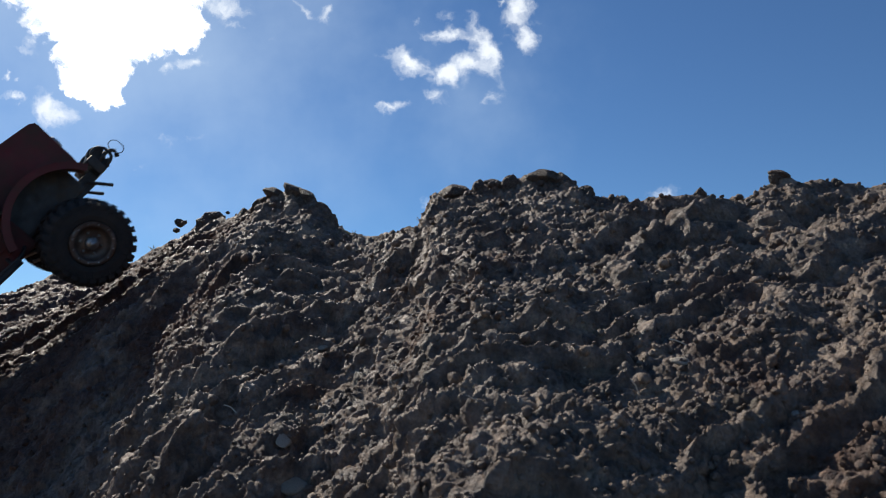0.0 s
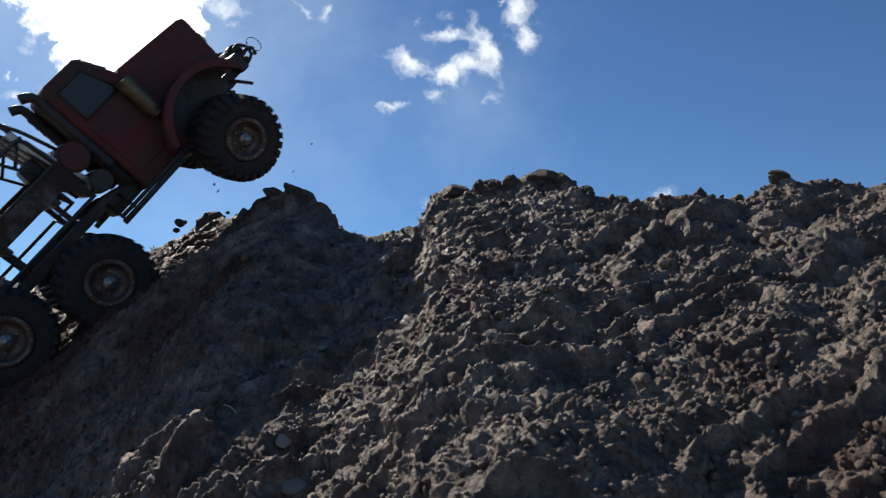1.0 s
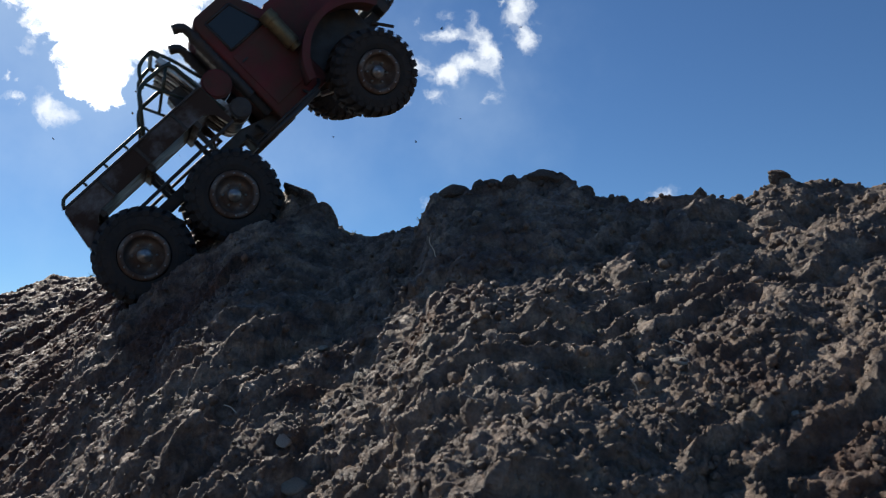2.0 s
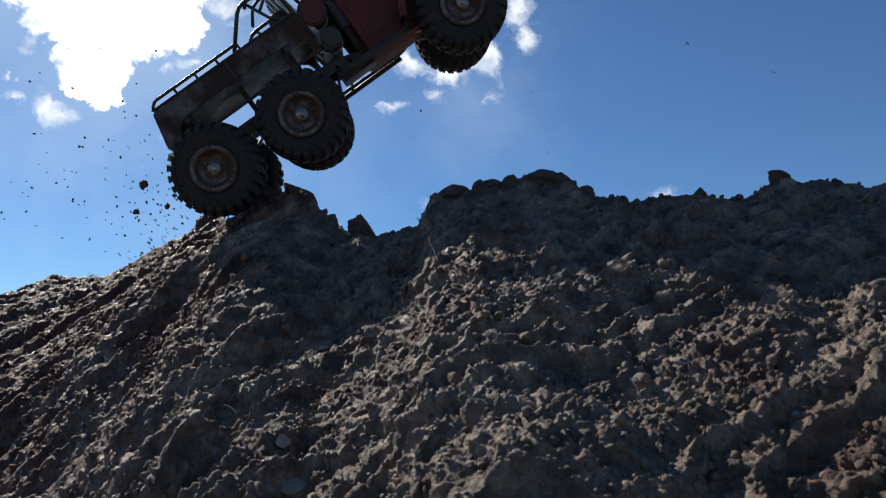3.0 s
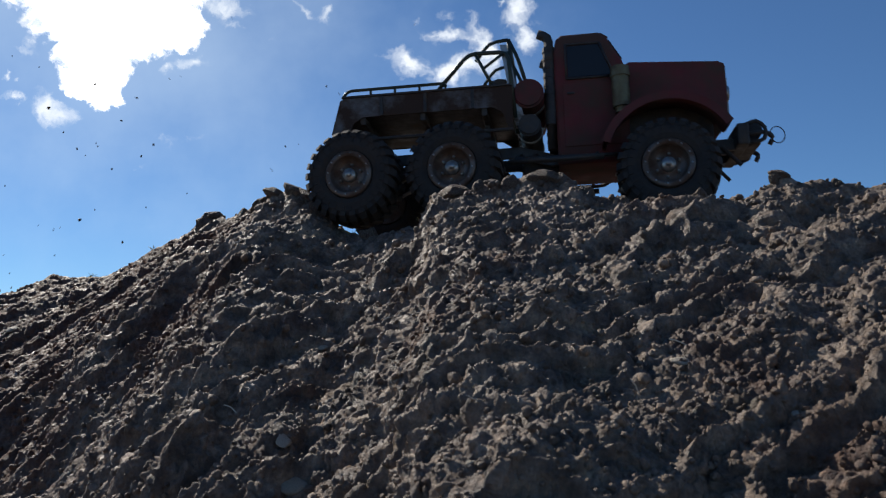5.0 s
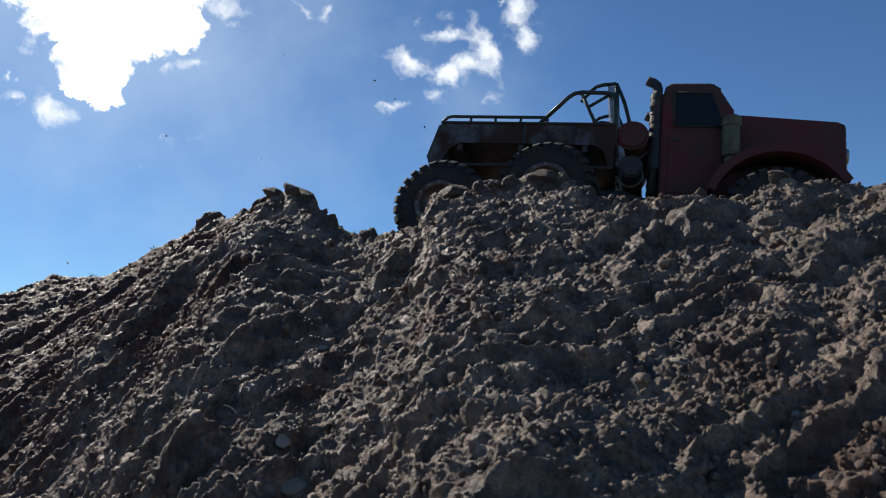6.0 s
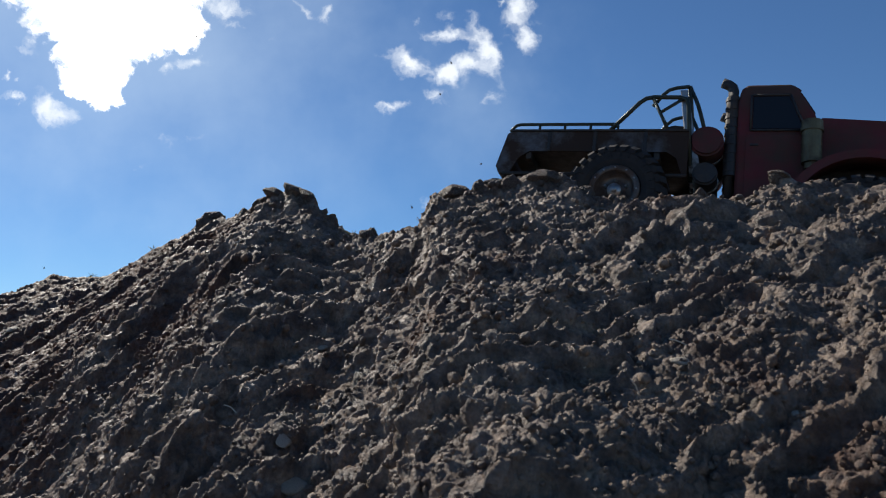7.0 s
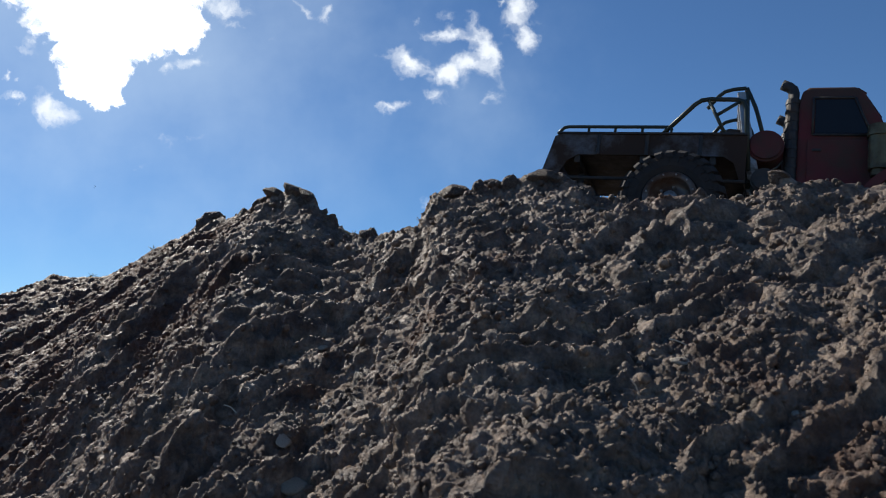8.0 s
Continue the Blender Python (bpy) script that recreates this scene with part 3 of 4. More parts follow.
    # round tanks lying across behind the cab
    for x, z, r, mat in ((0.128, 0.143, 0.027, RED), (0.128, 0.085, 0.020, BLACK)):
        bm = bmesh.new()
        rod(bm, (x, -0.090, z), (x, 0.090, z), r, 28)
        rod(bm, (x, -0.094, z), (x, 0.094, z), r * 0.86, 28)
        tank = T("tank", bm, mat, "rusty red drum lying across" if mat is RED else "", False)
        for y in (-0.05, 0.05):
            bm = bmesh.new()
            rod(bm, (x, y - 0.004, z), (x, y + 0.004, z), r + 0.0015, 28)
            T("strap", bm, STEEL, "", False, tank)
    # cab
    bm = bmesh.new()
    profile(bm, [(0.174, 0.014), (0.174, 0.220), (0.178, 0.246), (0.188, 0.254), (0.254, 0.254), (0.266, 0.248), (0.292, 0.200), (0.298, 0.184), (0.300, 0.014)], -0.076, 0.076, 0.006)
    cab = T("cab", bm, RED, "chalky red cab streaked with mud")
    for s in (-1, 1):
        y = s * 0.0765
        bm = bmesh.new()
        profile(bm, [(0.188, 0.045), (0.188, 0.160), (0.280, 0.160), (0.284, 0.045)], y - 0.0015, y + 0.0015, 0.001)
        door = T("door", bm, RED, "", False, cab)
        bm = bmesh.new()
        profile(bm, [(0.198, 0.172), (0.198, 0.230), (0.252, 0.230), (0.274, 0.172)], y - 0.001, y + 0.001, 0.0)
        T("side_window", bm, GLASS, "dark dusty side window", False, cab)
        bm = bmesh.new()
        for a, b in (((0.195, 0.169), (0.195, 0.233)), ((0.195, 0.233), (0.254, 0.233)), ((0.254, 0.233), (0.278, 0.169)), ((0.278, 0.169), (0.195, 0.169))):
            rod(bm, (a[0], y + s * 0.001, a[1]), (b[0], y + s * 0.001, b[1]), 0.0022, 6)
        T("window_frame", bm, BLACK, "", True, cab)
        bm = bmesh.new()
        box(bm, 0.195, 0.208, y + s * 0.002 - 0.002, y + s * 0.002 + 0.002, 0.140, 0.144, 0.001)
        T("door_handle", bm, BLACK, "", False, cab)
    bm = bmesh.new()
    q = Matrix.Translation((0.2815, 0, 0.224)) @ Matrix.Rotation(radians(-30), 4, "Y")
    bmesh.ops.create_cube(bm, size=1, matrix=q @ Matrix.Diagonal((0.004, 0.124, 0.042, 1)))
    T("windscreen", bm, GLASS, "dark dusty windscreen", False, cab)
    bm = bmesh.new()
    box(bm, 0.172, 0.175, -0.048, 0.048, 0.172, 0.224, 0.001)
    T("rear_window", bm, GLASS, "", False, cab)
    bm = bmesh.new()
    profile(bm, [(0.256, 0.249), (0.269, 0.243), (0.271, 0.245), (0.258, 0.2545)], -0.070, 0.070, 0.0)
    T("visor", bm, RED, "", False, cab)
    # boxy hood with the wheel arches cut out of its sides; grille, lamps
    arch = [(0.358 + 0.112 * math.cos(radians(v)), 0.112 * math.sin(radians(v))) for v in range(42, 127, 6)]
    bm = bmesh.new()
    profile(bm, [(0.297, 0.100), (0.297, 0.189), (0.304, 0.193), (0.452, 0.182), (0.462, 0.177), (0.464, 0.170), (0.462, 0.078), (0.444, 0.074)] + arch, -0.072, 0.072, 0.0)
    hood = T("hood", bm, RED, "chalky red boxy hood with round wheel arches", False)
    bm = bmesh.new()
    box(bm, 0.461, 0.468, -0.045, 0.045, 0.085, 0.165, 0.002)
    grille = T("grille", bm, BLACK, "", False, hood)
    for k in range(9):
        bm = bmesh.new()
        y = -0.040 + k * 0.010
        box(bm, 0.466, 0.4715, y - 0.002, y + 0.002, 0.088, 0.162, 0.0008)
        T("grille_bar", bm, STEEL, "", False, grille)
    for s in (-1, 1):
        bm = bmesh.new()
        rod(bm, (0.450, s * 0.054, 0.128), (0.464, s * 0.054, 0.128), 0.013, 20, 0.014)
        rod(bm, (0.463, s * 0.054, 0.128), (0.469, s * 0.054, 0.128), 0.0150, 20, 0.013)
        T("headlight", bm, STEEL, "round steel-rimmed headlight", True)
        # wheel-arch fender: a thick curved sheet over the front wheel
        bm = bmesh.new()
        inner, outer = s * 0.070, s * 0.126
        prev = None
        for k in range(19):
            a = radians(30 + k * 132 / 18)
            cx, cz, r = 0.358, 0.0, 0.1085
            ring = [bm.verts.new((cx + (r + dr) * math.cos(a), yy, cz + (r + dr) * math.sin(a) * 0.98)) for yy, dr in ((inner, 0.0), (outer, 0.0), (outer, 0.005), (inner, 0.005))]
            lip = [bm.verts.new((cx + (r + dr) * math.cos(a), outer + s * 0.0015, cz + (r + dr) * math.sin(a) * 0.98)) for dr in (-0.006, 0.008)]
            if prev:
                for j in range(4):
                    bm.faces.new((prev[0][j], prev[0][(j + 1) % 4], ring[(j + 1) % 4], ring[j]))
                bm.faces.new((prev[1][0], prev[1][1], lip[1], lip[0]))
            prev = (ring, lip)
        bmesh.ops.recalc_face_normals(bm, faces=bm.faces)
        T("fender", bm, RED, "muddy red rounded fender")
        # running-board side step with hangers
        y = s * 0.118
        bm = bmesh.new()
        pipe(bm, [(0.092, y, 0.012), (0.250, y, 0.012)], 0.0052, 8)
        step = T("side_step", bm, BLACK, "black tube side step")
        bm = bmesh.new()
        pipe(bm, [(0.100, y * 0.88, 0.020), (0.262, y * 0.88, 0.018), (0.280, y * 0.6, 0.028)], 0.0036, 8)
        T("inner_tube", bm, BLACK, "", True, step)
        for x in (0.098, 0.125, 0.235):
            bm = bmesh.new()
            rod(bm, (x, y, 0.012), (x + 0.012, s * 0.046, 0.044), 0.0032, 8)
            T("hanger", bm, BLACK, "", True, step)
        # air cleaner at the cab's front corner
        bm = bmesh.new()
        for (z0, z1, r0) in ((0.104, 0.158, 0.0150), (0.158, 0.164, 0.0170), (0.164, 0.176, 0.0160), (0.094, 0.104, 0.011)):
            rod(bm, (0.286, s * 0.092, z0), (0.286, s * 0.092, z1), r0, 20)
        T("air_cleaner", bm, BRASS, "weathered brassy canister at the cab corner", False)
        # stack with a heat shield and a bent tip
        bm = bmesh.new()
        pipe(bm, [(0.166, s * 0.064, 0.045), (0.166, s * 0.064, 0.256), (0.148, s * 0.064, 0.264)], 0.0088, 14)
        stack = T("exhaust_pipe", bm, BLACK, "sooty dark stack with a bent tip")
        bm = bmesh.new()
        rod(bm, (0.166, s * 0.064, 0.090), (0.166, s * 0.064, 0.235), 0.0110, 16)
        T("heat_shield", bm, BLACK, "", False, stack)
        for k in range(9):
            bm = bmesh.new()
            rod(bm, (0.166, s * 0.064, 0.098 + k * 0.016), (0.166, s * 0.064, 0.103 + k * 0.016), 0.0120, 16)
            T("shield_band", bm, BLACK, "", False, stack)
    bm = bmesh.new()
    box(bm, 0.290, 0.440, -0.060, 0.060, 0.030, 0.110, 0.006)
    T("engine_block", bm, BLACK, "", False)
    # front bumper with winch and a wire loop
    bm = bmesh.new()
    box(bm, 0.474, 0.494, -0.075, 0.075, 0.030, 0.068, 0.004)
    for s in (-1, 1):
        box(bm, 0.437, 0.482, s * 0.040 - 0.004, s * 0.040 + 0.004, 0.030, 0.050, 0.001)
        rod(bm, (0.452, s * 0.05, 0.035), (0.482, s * 0.05, 0.00), 0.0035, 8)
    bumper = T("front_bumper", bm, BLACK, "", False)
    bm = bmesh.new()
    rod(bm, (0.504, -0.028, 0.062), (0.504, 0.028, 0.062), 0.013, 16)
    for s in (-1, 1):
        rod(bm, (0.504, s * 0.028, 0.062), (0.504, s * 0.044, 0.062), 0.018, 16)
    box(bm, 0.490, 0.517, -0.048, 0.048, 0.036, 0.046, 0.002)
    T("winch", bm, BLACK, "", False, bumper)
    for s in (-1, 1):
        bm = bmesh.new()
        pipe(bm, [(0.492, s * 0.060, 0.068), (0.508, s * 0.060, 0.076), (0.524, s * 0.060, 0.062), (0.522, s * 0.060, 0.040), (0.494, s * 0.060, 0.034)], 0.0035, 8)
        T("bull_bar", bm, BLACK, "", True, bumper)
        bm = bmesh.new()
        pipe(bm, [(0.494, s * 0.060, 0.050), (0.522, s * 0.056, 0.056), (0.537, s * 0.052, 0.046), (0.530, s * 0.050, 0.034)], 0.0042, 8)
        T("tow_hook", bm, BLACK, "", True, bumper)
    bm = bmesh.new()
    pts = [(0.532 + 0.012 * (1 - math.cos(a)), -0.050 + 0.004 * math.sin(a), 0.050 + 0.016 * math.sin(a)) for a in [k * 2 * math.pi / 14 for k in range(15)]]
    pipe(bm, pts, 0.0009, 6)
    T("wire_loop", bm, BLACK, "thin loop of winch wire", True, bumper)
    return truck


truck = build_truck()

# axles sit on the frame by links; each end carries a wheel
WHEEL_AT = {}
for axle, (x, z) in {"rear": (-0.178, 0.0), "middle": (0.0, 0.0), "front": (0.352, -0.016)}.items():
    beam = bpy.data.objects.new("axle", None)
    scene.collection.objects.link(beam)
    beam.parent = truck
    WHEEL_AT[axle] = [beam]
    bm = bmesh.new()
    rod(bm, (0, -0.10, 0), (0, 0.10, 0), 0.008, 12)
    part("axle_tube", bm, BLACK, beam)
    bm = bmesh.new()
    bmesh.ops.create_uvsphere(bm, u_segments=16, v_segments=10, radius=0.024, matrix=Matrix.Translation((0, 0.012, 0)) @ Matrix.Diagonal((1, 0.8, 1, 1)))
    rod(bm, (0, 0.012, 0), (0.034, 0.012, 0.004), 0.010, 10)
    part("diff_case", bm, BLACK, beam)
    for s in (-1, 1):
        bm = bmesh.new()
        sign = -1 if axle != "rear" else 1
        rod(bm, (0, s * 0.055, -0.010), (sign * 0.085, s * 0.045, 0.026), 0.0036, 8)
        rod(bm, (0, s * 0.050, 0.012), (sign * 0.075, s * 0.035, 0.050), 0.0030, 8)
        part("link", bm, STEEL, beam)
        bm = bmesh.new()
        rod(bm, (0, s * 0.060, 0.006), (0.012, s * 0.052, 0.058), 0.0072, 10)
        part("shock", bm, STEEL, beam)
    WHEEL_AT[axle] += [build_wheel(truck, -1), build_wheel(truck, 1)]


# ======== loose things on the heap ========
def ground_at(x, y):
    """The surface of the earth near a place in plan."""
    d = (EARTH[..., 0] - x) ** 2 + (EARTH[..., 1] - y) ** 2
    i = np.unravel_index(np.argmin(d), d.shape)
    return Vector(EARTH[i]), Vector(EARTH_N[i])


def lump_mesh(name, seed, detail=2, rough=0.32, flat=1.0, mat=None):
    """A crumbly lump of earth or a stone, about one unit across."""
    bm = bmesh.new()
    bmesh.ops.create_icosphere(bm, subdivisions=detail, radius=0.5)
    off = Vector((seed * 3.7, seed * 1.3, seed * 2.1))
    for v in bm.verts:
        p = v.co.copy()
        k = 1 + rough * (noise.noise(p * 2.2 + off) + 0.5 * noise.noise(p * 5.0 + off) + 0.28 * noise.noise(p * 10 + off))
        # knock flat faces onto it
        for a in range(4):
            q = Vector((math.sin(seed + a * 2.3), math.cos(seed * 1.7 + a * 1.9), math.sin(seed * 2.9 + a))).normalized()
            over = p.dot(q) * k - 0.36
            if over > 0:
                p -= q * over * 0.8
        v.co = p * k
        v.co.z *= flat
    me = bpy.data.meshes.new(name)
    bm.to_mesh(me)
    bm.free()
    for f in me.polygons:
        f.use_smooth = detail > 2
    me.materials.append(mat or SOIL)
    return me


# crumbs strewn all over the heap, past counting
def strew_crumbs(count=11000):
    rng = np.random.default_rng(11)
    shapes = []
    for k in range(6):
        bm = bmesh.new()
        bmesh.ops.create_icosphere(bm, subdivisions=2 if k < 2 else 1, radius=0.5)
        for v in bm.verts:
            v.co *= 1 + 0.45 * noise.noise(v.co * 2.6 + Vector((k * 5.1, 0, k))) + 0.2 * noise.noise(v.co * 6 + Vector((0, k, 0)))
        bm.verts.ensure_lookup_table()
        shapes.append((np.array([v.co[:] for v in bm.verts]), np.array([[v.index for v in f.verts] for f in bm.faces])))
        bm.free()
    nr, na = EARTH.shape[:2]
    rows = np.nonzero((np.hypot(EARTH[:, na // 2, 0], EARTH[:, na // 2, 1]) > 0.30) & (np.hypot(EARTH[:, na // 2, 0], EARTH[:, na // 2, 1]) < 2.1))[0]
    cols = np.nonzero(np.abs(np.arctan2(EARTH[rows[0], :, 0], EARTH[rows[0], :, 1])) < radians(40))[0]
    V, F, base = [], [], 0
    for n in range(count):
        i, j = rng.choice(rows), rng.choice(cols)
        p = EARTH[i, j]
        size = min(0.0030 * math.exp(rng.normal(0.25, 0.5)), 0.012) * (0.6 + 0.4 * min(np.hypot(p[0], p[1]), 1.2))
        v, f = shapes[rng.integers(6)]
        m = np.array(Euler(rng.uniform(0, 6.28, 3)).to_matrix())
        V.append((v * size * rng.uniform(0.7, 1.3, 3)) @ m.T + p + EARTH_N[i, j] * size * 0.22)
        F.append(f + base)
        base += len(v)
    V, F = np.concatenate(V), np.concatenate(F)
    me = bpy.data.meshes.new("soil_crumbs")
    me.from_pydata(V.tolist(), [], F.tolist())
    me.polygons.foreach_set("use_smooth", np.ones(len(F), bool))
    me.materials.append(SOIL)
    tagged(new("soil_crumbs", me), "loose crumbs of dark brown soil strewn on the heap", "soil", kind="stuff")


strew_crumbs()

# pale flat stones and chips in the flank: x, y, width, flatness
STONES = [(-0.124, 0.665, 0.0232, 0.28), (-0.188, 0.619, 0.0169, 0.28), (-0.182, 0.548, 0.0266, 0.28), (-0.144, 0.602, 0.0238, 0.28), (0.125, 0.644, 0.0078, 0.4), (0.187, 0.61, 0.0157, 0.28), (0.246, 0.625, 0.0095, 0.4), (-0.916, 1.641, 0.0324, 0.4), (-0.141, 0.914, 0.0125, 0.4), (-0.143, 0.697, 0.0211, 0.28), (-0.04, 0.657, 0.0089, 0.4), (0.072, 0.669, 0.0092, 0.4), (0.125, 0.439, 0.008, 0.4), (0.263, 0.772, 0.0094, 0.4), (0.017, 0.493, 0.0067, 0.4), (-0.087, 0.731, 0.01, 0.4), (0.236, 0.522, 0.0087, 0.4), (0.087, 0.41, 0.0081, 0.4), (-0.256, 0.646, 0.0108, 0.4), (0.04, 0.569, 0.0086, 0.4)]
stone_mesh = [lump_mesh("stone", 3 + k, 3, 0.22, 0.45, STONE) for k in range(4)]
for k, (x, y, w, flat) in enumerate(STONES):
    at, up = ground_at(x, y)
    ob = new("stone", stone_mesh[k % 4])
    tip = up.lerp(Vector((0.1, -0.5, 0.8)), 0.5).to_track_quat("Z", "Y").to_matrix().to_4x4()
    ob.matrix_basis = Matrix.Translation(at + up * w * 0.10) @ tip @ pose(0, 0, 0, 0, 0, 67 * k) @ Matrix.Diagonal((w, w * 0.75, w * flat * 2, 1))
    tagged(ob, "pale flat stone half sunk in dark soil", "stone", "stones in the heap")

# bigger clods that crown the heap: x, y, lift, width
CLODS = [(-0.293, 1.370, 0.0, 0.050), (-0.245, 1.360, 0.0, 0.046), (-0.380, 1.470, 0.0, 0.054), (-0.506, 1.630, 0.0, 0.074),
         (-0.336, 1.420, 0.0, 0.052), (0.005, 1.120, 0.0, 0.048), (0.054, 1.090, 0.0, 0.042), (0.141, 1.060, 0.0, 0.044),
         (0.167, 1.050, 0.0, 0.034), (0.099, 1.080, 0.0, 0.040), (0.193, 1.020, 0.0, 0.026), (0.415, 0.920, 0.0, 0.027),
         (0.390, 0.930, 0.0, 0.025), (0.326, 0.950, 0.0, 0.021), (0.270, 0.980, 0.0, 0.025), (-0.150, 1.260, 0.0, 0.026),
         (-0.075, 1.200, 0.0, 0.027), (0.473, 0.900, 0.0, 0.023), (0.238, 1.000, 0.0, 0.021),
         (0.437, 0.910, 0.0, 0.021), (-0.202, 1.320, 0.0, 0.039)]
clod_mesh = [lump_mesh("dirt_clod", 20 + k, 4, 0.42) for k in range(5)]
for k, (x, y, lift, w) in enumerate(CLODS):
    at, up = ground_at(x, y)
    ob = new("dirt_clod", clod_mesh[k % 5])
    ob.matrix_basis = Matrix.Translation(at + Vector((0, 0, lift - 0.30 * w))) @ pose(0, 0, 0, 20 * k, 15 * k, 50 * k) @ Matrix.Diagonal((w, w * 0.9, w * 0.8, 1))
    tagged(ob, "large crumbly clod of dark earth on the crest", "clod", "clods on the crest")

# broken slabs of earth that stand on the crest: place, width, tilt
SLABS = [(-0.311, 1.39, 0.485, 0.045, 10, 18, 20), (-0.272, 1.375, 0.485, 0.053, -12, 32, -10), (-0.241, 1.355, 0.468, 0.044, 15, 44, 30),
         (0.145, 1.06, 0.431, 0.052, 5, 4, 10), (0.165, 1.05, 0.418, 0.034, -10, 30, -20), (0.018, 1.11, 0.423, 0.046, 8, -6, 0),
         (0.415, 0.92, 0.398, 0.027, 0, 20, 15), (0.195, 1.025, 0.395, 0.023, 20, 50, 0), (-0.507, 1.64, 0.491, 0.056, 0, -20, 0),
         (0.075, 1.085, 0.427, 0.032, 5, 10, 40)]
slab_mesh = [lump_mesh("broken_clod", 61 + k, 4, 0.30, 0.55) for k in range(3)]
for k, (x, y, z, w, rx, ry, rz) in enumerate(SLABS):
    ob = new("broken_clod", slab_mesh[k % 3])
    ob.matrix_basis = pose(x, y, z - 0.04 * w, rx, ry, rz) @ Matrix.Diagonal((w, w * 0.9, w * 0.9, 1))
    tagged(ob, "broken flat clod of dark earth on the crest", "clod", "broken clods on the crest")

# pale root fibres that stick out of the soil
for k, (x, y, length) in enumerate([(0.091, 0.714, 0.0176), (-0.009, 0.884, 0.026), (0.104, 0.631, 0.0136), (0.203, 0.642, 0.0169), (-0.054, 0.865, 0.0153), (0.024, 0.546, 0.0122), (0.15, 0.595, 0.0145), (-0.123, 0.914, 0.0173), (-0.211, 0.802, 0.0175), (0.278, 0.74, 0.0121)]):
    at, up = ground_at(x, y)
    rng = random.Random(300 + k)
    bm = bmesh.new()
    p, d = Vector((0, 0, 0)), Vector((rng.uniform(-1, 1), -0.2, rng.uniform(0.2, 1.0))).normalized()
    pts = [p]
    for j in range(6):
        d = (d + Vector((rng.uniform(-0.5, 0.5), rng.uniform(-0.3, 0.3), rng.uniform(-0.45, 0.2)))).normalized()
        p = p + d * length / 6
        pts.append(p)
    pipe(bm, pts, 0.0006, 5)
    me = bpy.data.meshes.new("root_fibre")
    bm.to_mesh(me)
    bm.free()
    me.materials.append(FIBRE)
    ob = new("root_fibre", me)
    ob.matrix_basis = Matrix.Translation(at - up * 0.001)
    tagged(ob, "thin pale root fibre sticking out of the soil", "root", "root fibres")

# dry grass on the crest
for k, (x, y) in enumerate([(-0.702, 1.840), (-0.906, 1.960), (-0.154, 1.270), (-0.034, 1.170), (-0.628, 1.700), (-0.760, 1.800)]):
    at, up = ground_at(x, y)
    rng = random.Random(90 + k)
    tuft = new("grass_tuft")
    tuft.matrix_basis = Matrix.Translation(at - Vector((0, 0, 0.004)))
    tagged(tuft, "sparse tuft of dry yellowish grass in the soil", "grass", "grass tufts")
    for j in range(9):
        bm = bmesh.new()
        a, lean, tall = rng.uniform(0, 6.28), rng.uniform(0.2, 1.1), rng.uniform(0.007, 0.019)
        p = [Vector((math.cos(a), math.sin(a), 0)) * (tall * lean * u * u) + Vector((0, 0, tall * u * (1 - 0.3 * lean * u))) for u in (0, 0.35, 0.7, 1)]
        pipe(bm, p, 0.0005, 4)
        part("blade", bm, GRASS, tuft)

# earth thrown up by the wheels
TOSS_G = 0.33                      # fall, in the slowed time of the clip
FLYING = []
rng = random.Random(77)
bit_mesh = [lump_mesh("flying_clod", 40 + k, 2, 0.5) for k in range(6)]


def toss(start, t0, v, size, k):
    ob = new("flying_clod", bit_mesh[k % 6])
    ob.matrix_basis = Matrix.Translation(start) @ Matrix.Diagonal((size, size * 0.8, size * 0.75, 1))
    tagged(ob, "small clod of dark soil thrown into the air", "clod", "flying clods")
    FLYING.append((ob, Vector(start), t0, Vector(v), (rng.uniform(-200, 200), rng.uniform(-200, 200), rng.uniform(-90, 90))))


# bursts: count, from when to when, where, its spread, speed from, speed to, size from, size to (millimetres)
BURSTS = [(18, 0.0, 1.3, (-0.45, 1.36, 0.33), 0.10, (-0.10, -0.10, 0.25), (0.40, 0.10, 0.56), 2.0, 6.0),
          (30, 1.3, 2.2, (-0.52, 1.38, 0.30), 0.09, (-0.30, -0.12, 0.32), (0.35, 0.12, 0.66), 2.0, 6.0),
          (86, 1.9, 2.5, (-0.46, 1.38, 0.40), 0.06, (-0.40, -0.10, 0.20), (0.00, 0.10, 0.50), 2.8, 6.5),
          (116, 2.45, 3.0, (-0.45, 1.38, 0.40), 0.06, (-0.42, -0.10, 0.12), (-0.02, 0.10, 0.46), 2.8, 6.5),
          (26, 2.9, 3.9, (-0.44, 1.38, 0.42), 0.06, (-0.32, -0.10, 0.12), (0.00, 0.10, 0.46), 2.4, 8.0),
          (20, 3.8, 5.6, (-0.20, 1.42, 0.42), 0.12, (-0.45, -0.12, 0.34), (0.50, 0.12, 0.66), 2.0, 6.0)]
for count, t_a, t_b, (ox, oy, oz), spread, low, high, s_a, s_b in BURSTS:
    for k in range(count):
        t0 = rng.uniform(t_a, t_b)
        sx, sy = ox + rng.uniform(-spread, spread), oy + rng.uniform(-0.10, 0.14)
        at, _ = ground_at(sx, sy)
        toss(at - Vector((0, 0, 0.003)), t0, [rng.uniform(a, b) for a, b in zip(low, high)], 0.001 * (s_a + (s_b - s_a) * rng.random() ** 1.7), k)
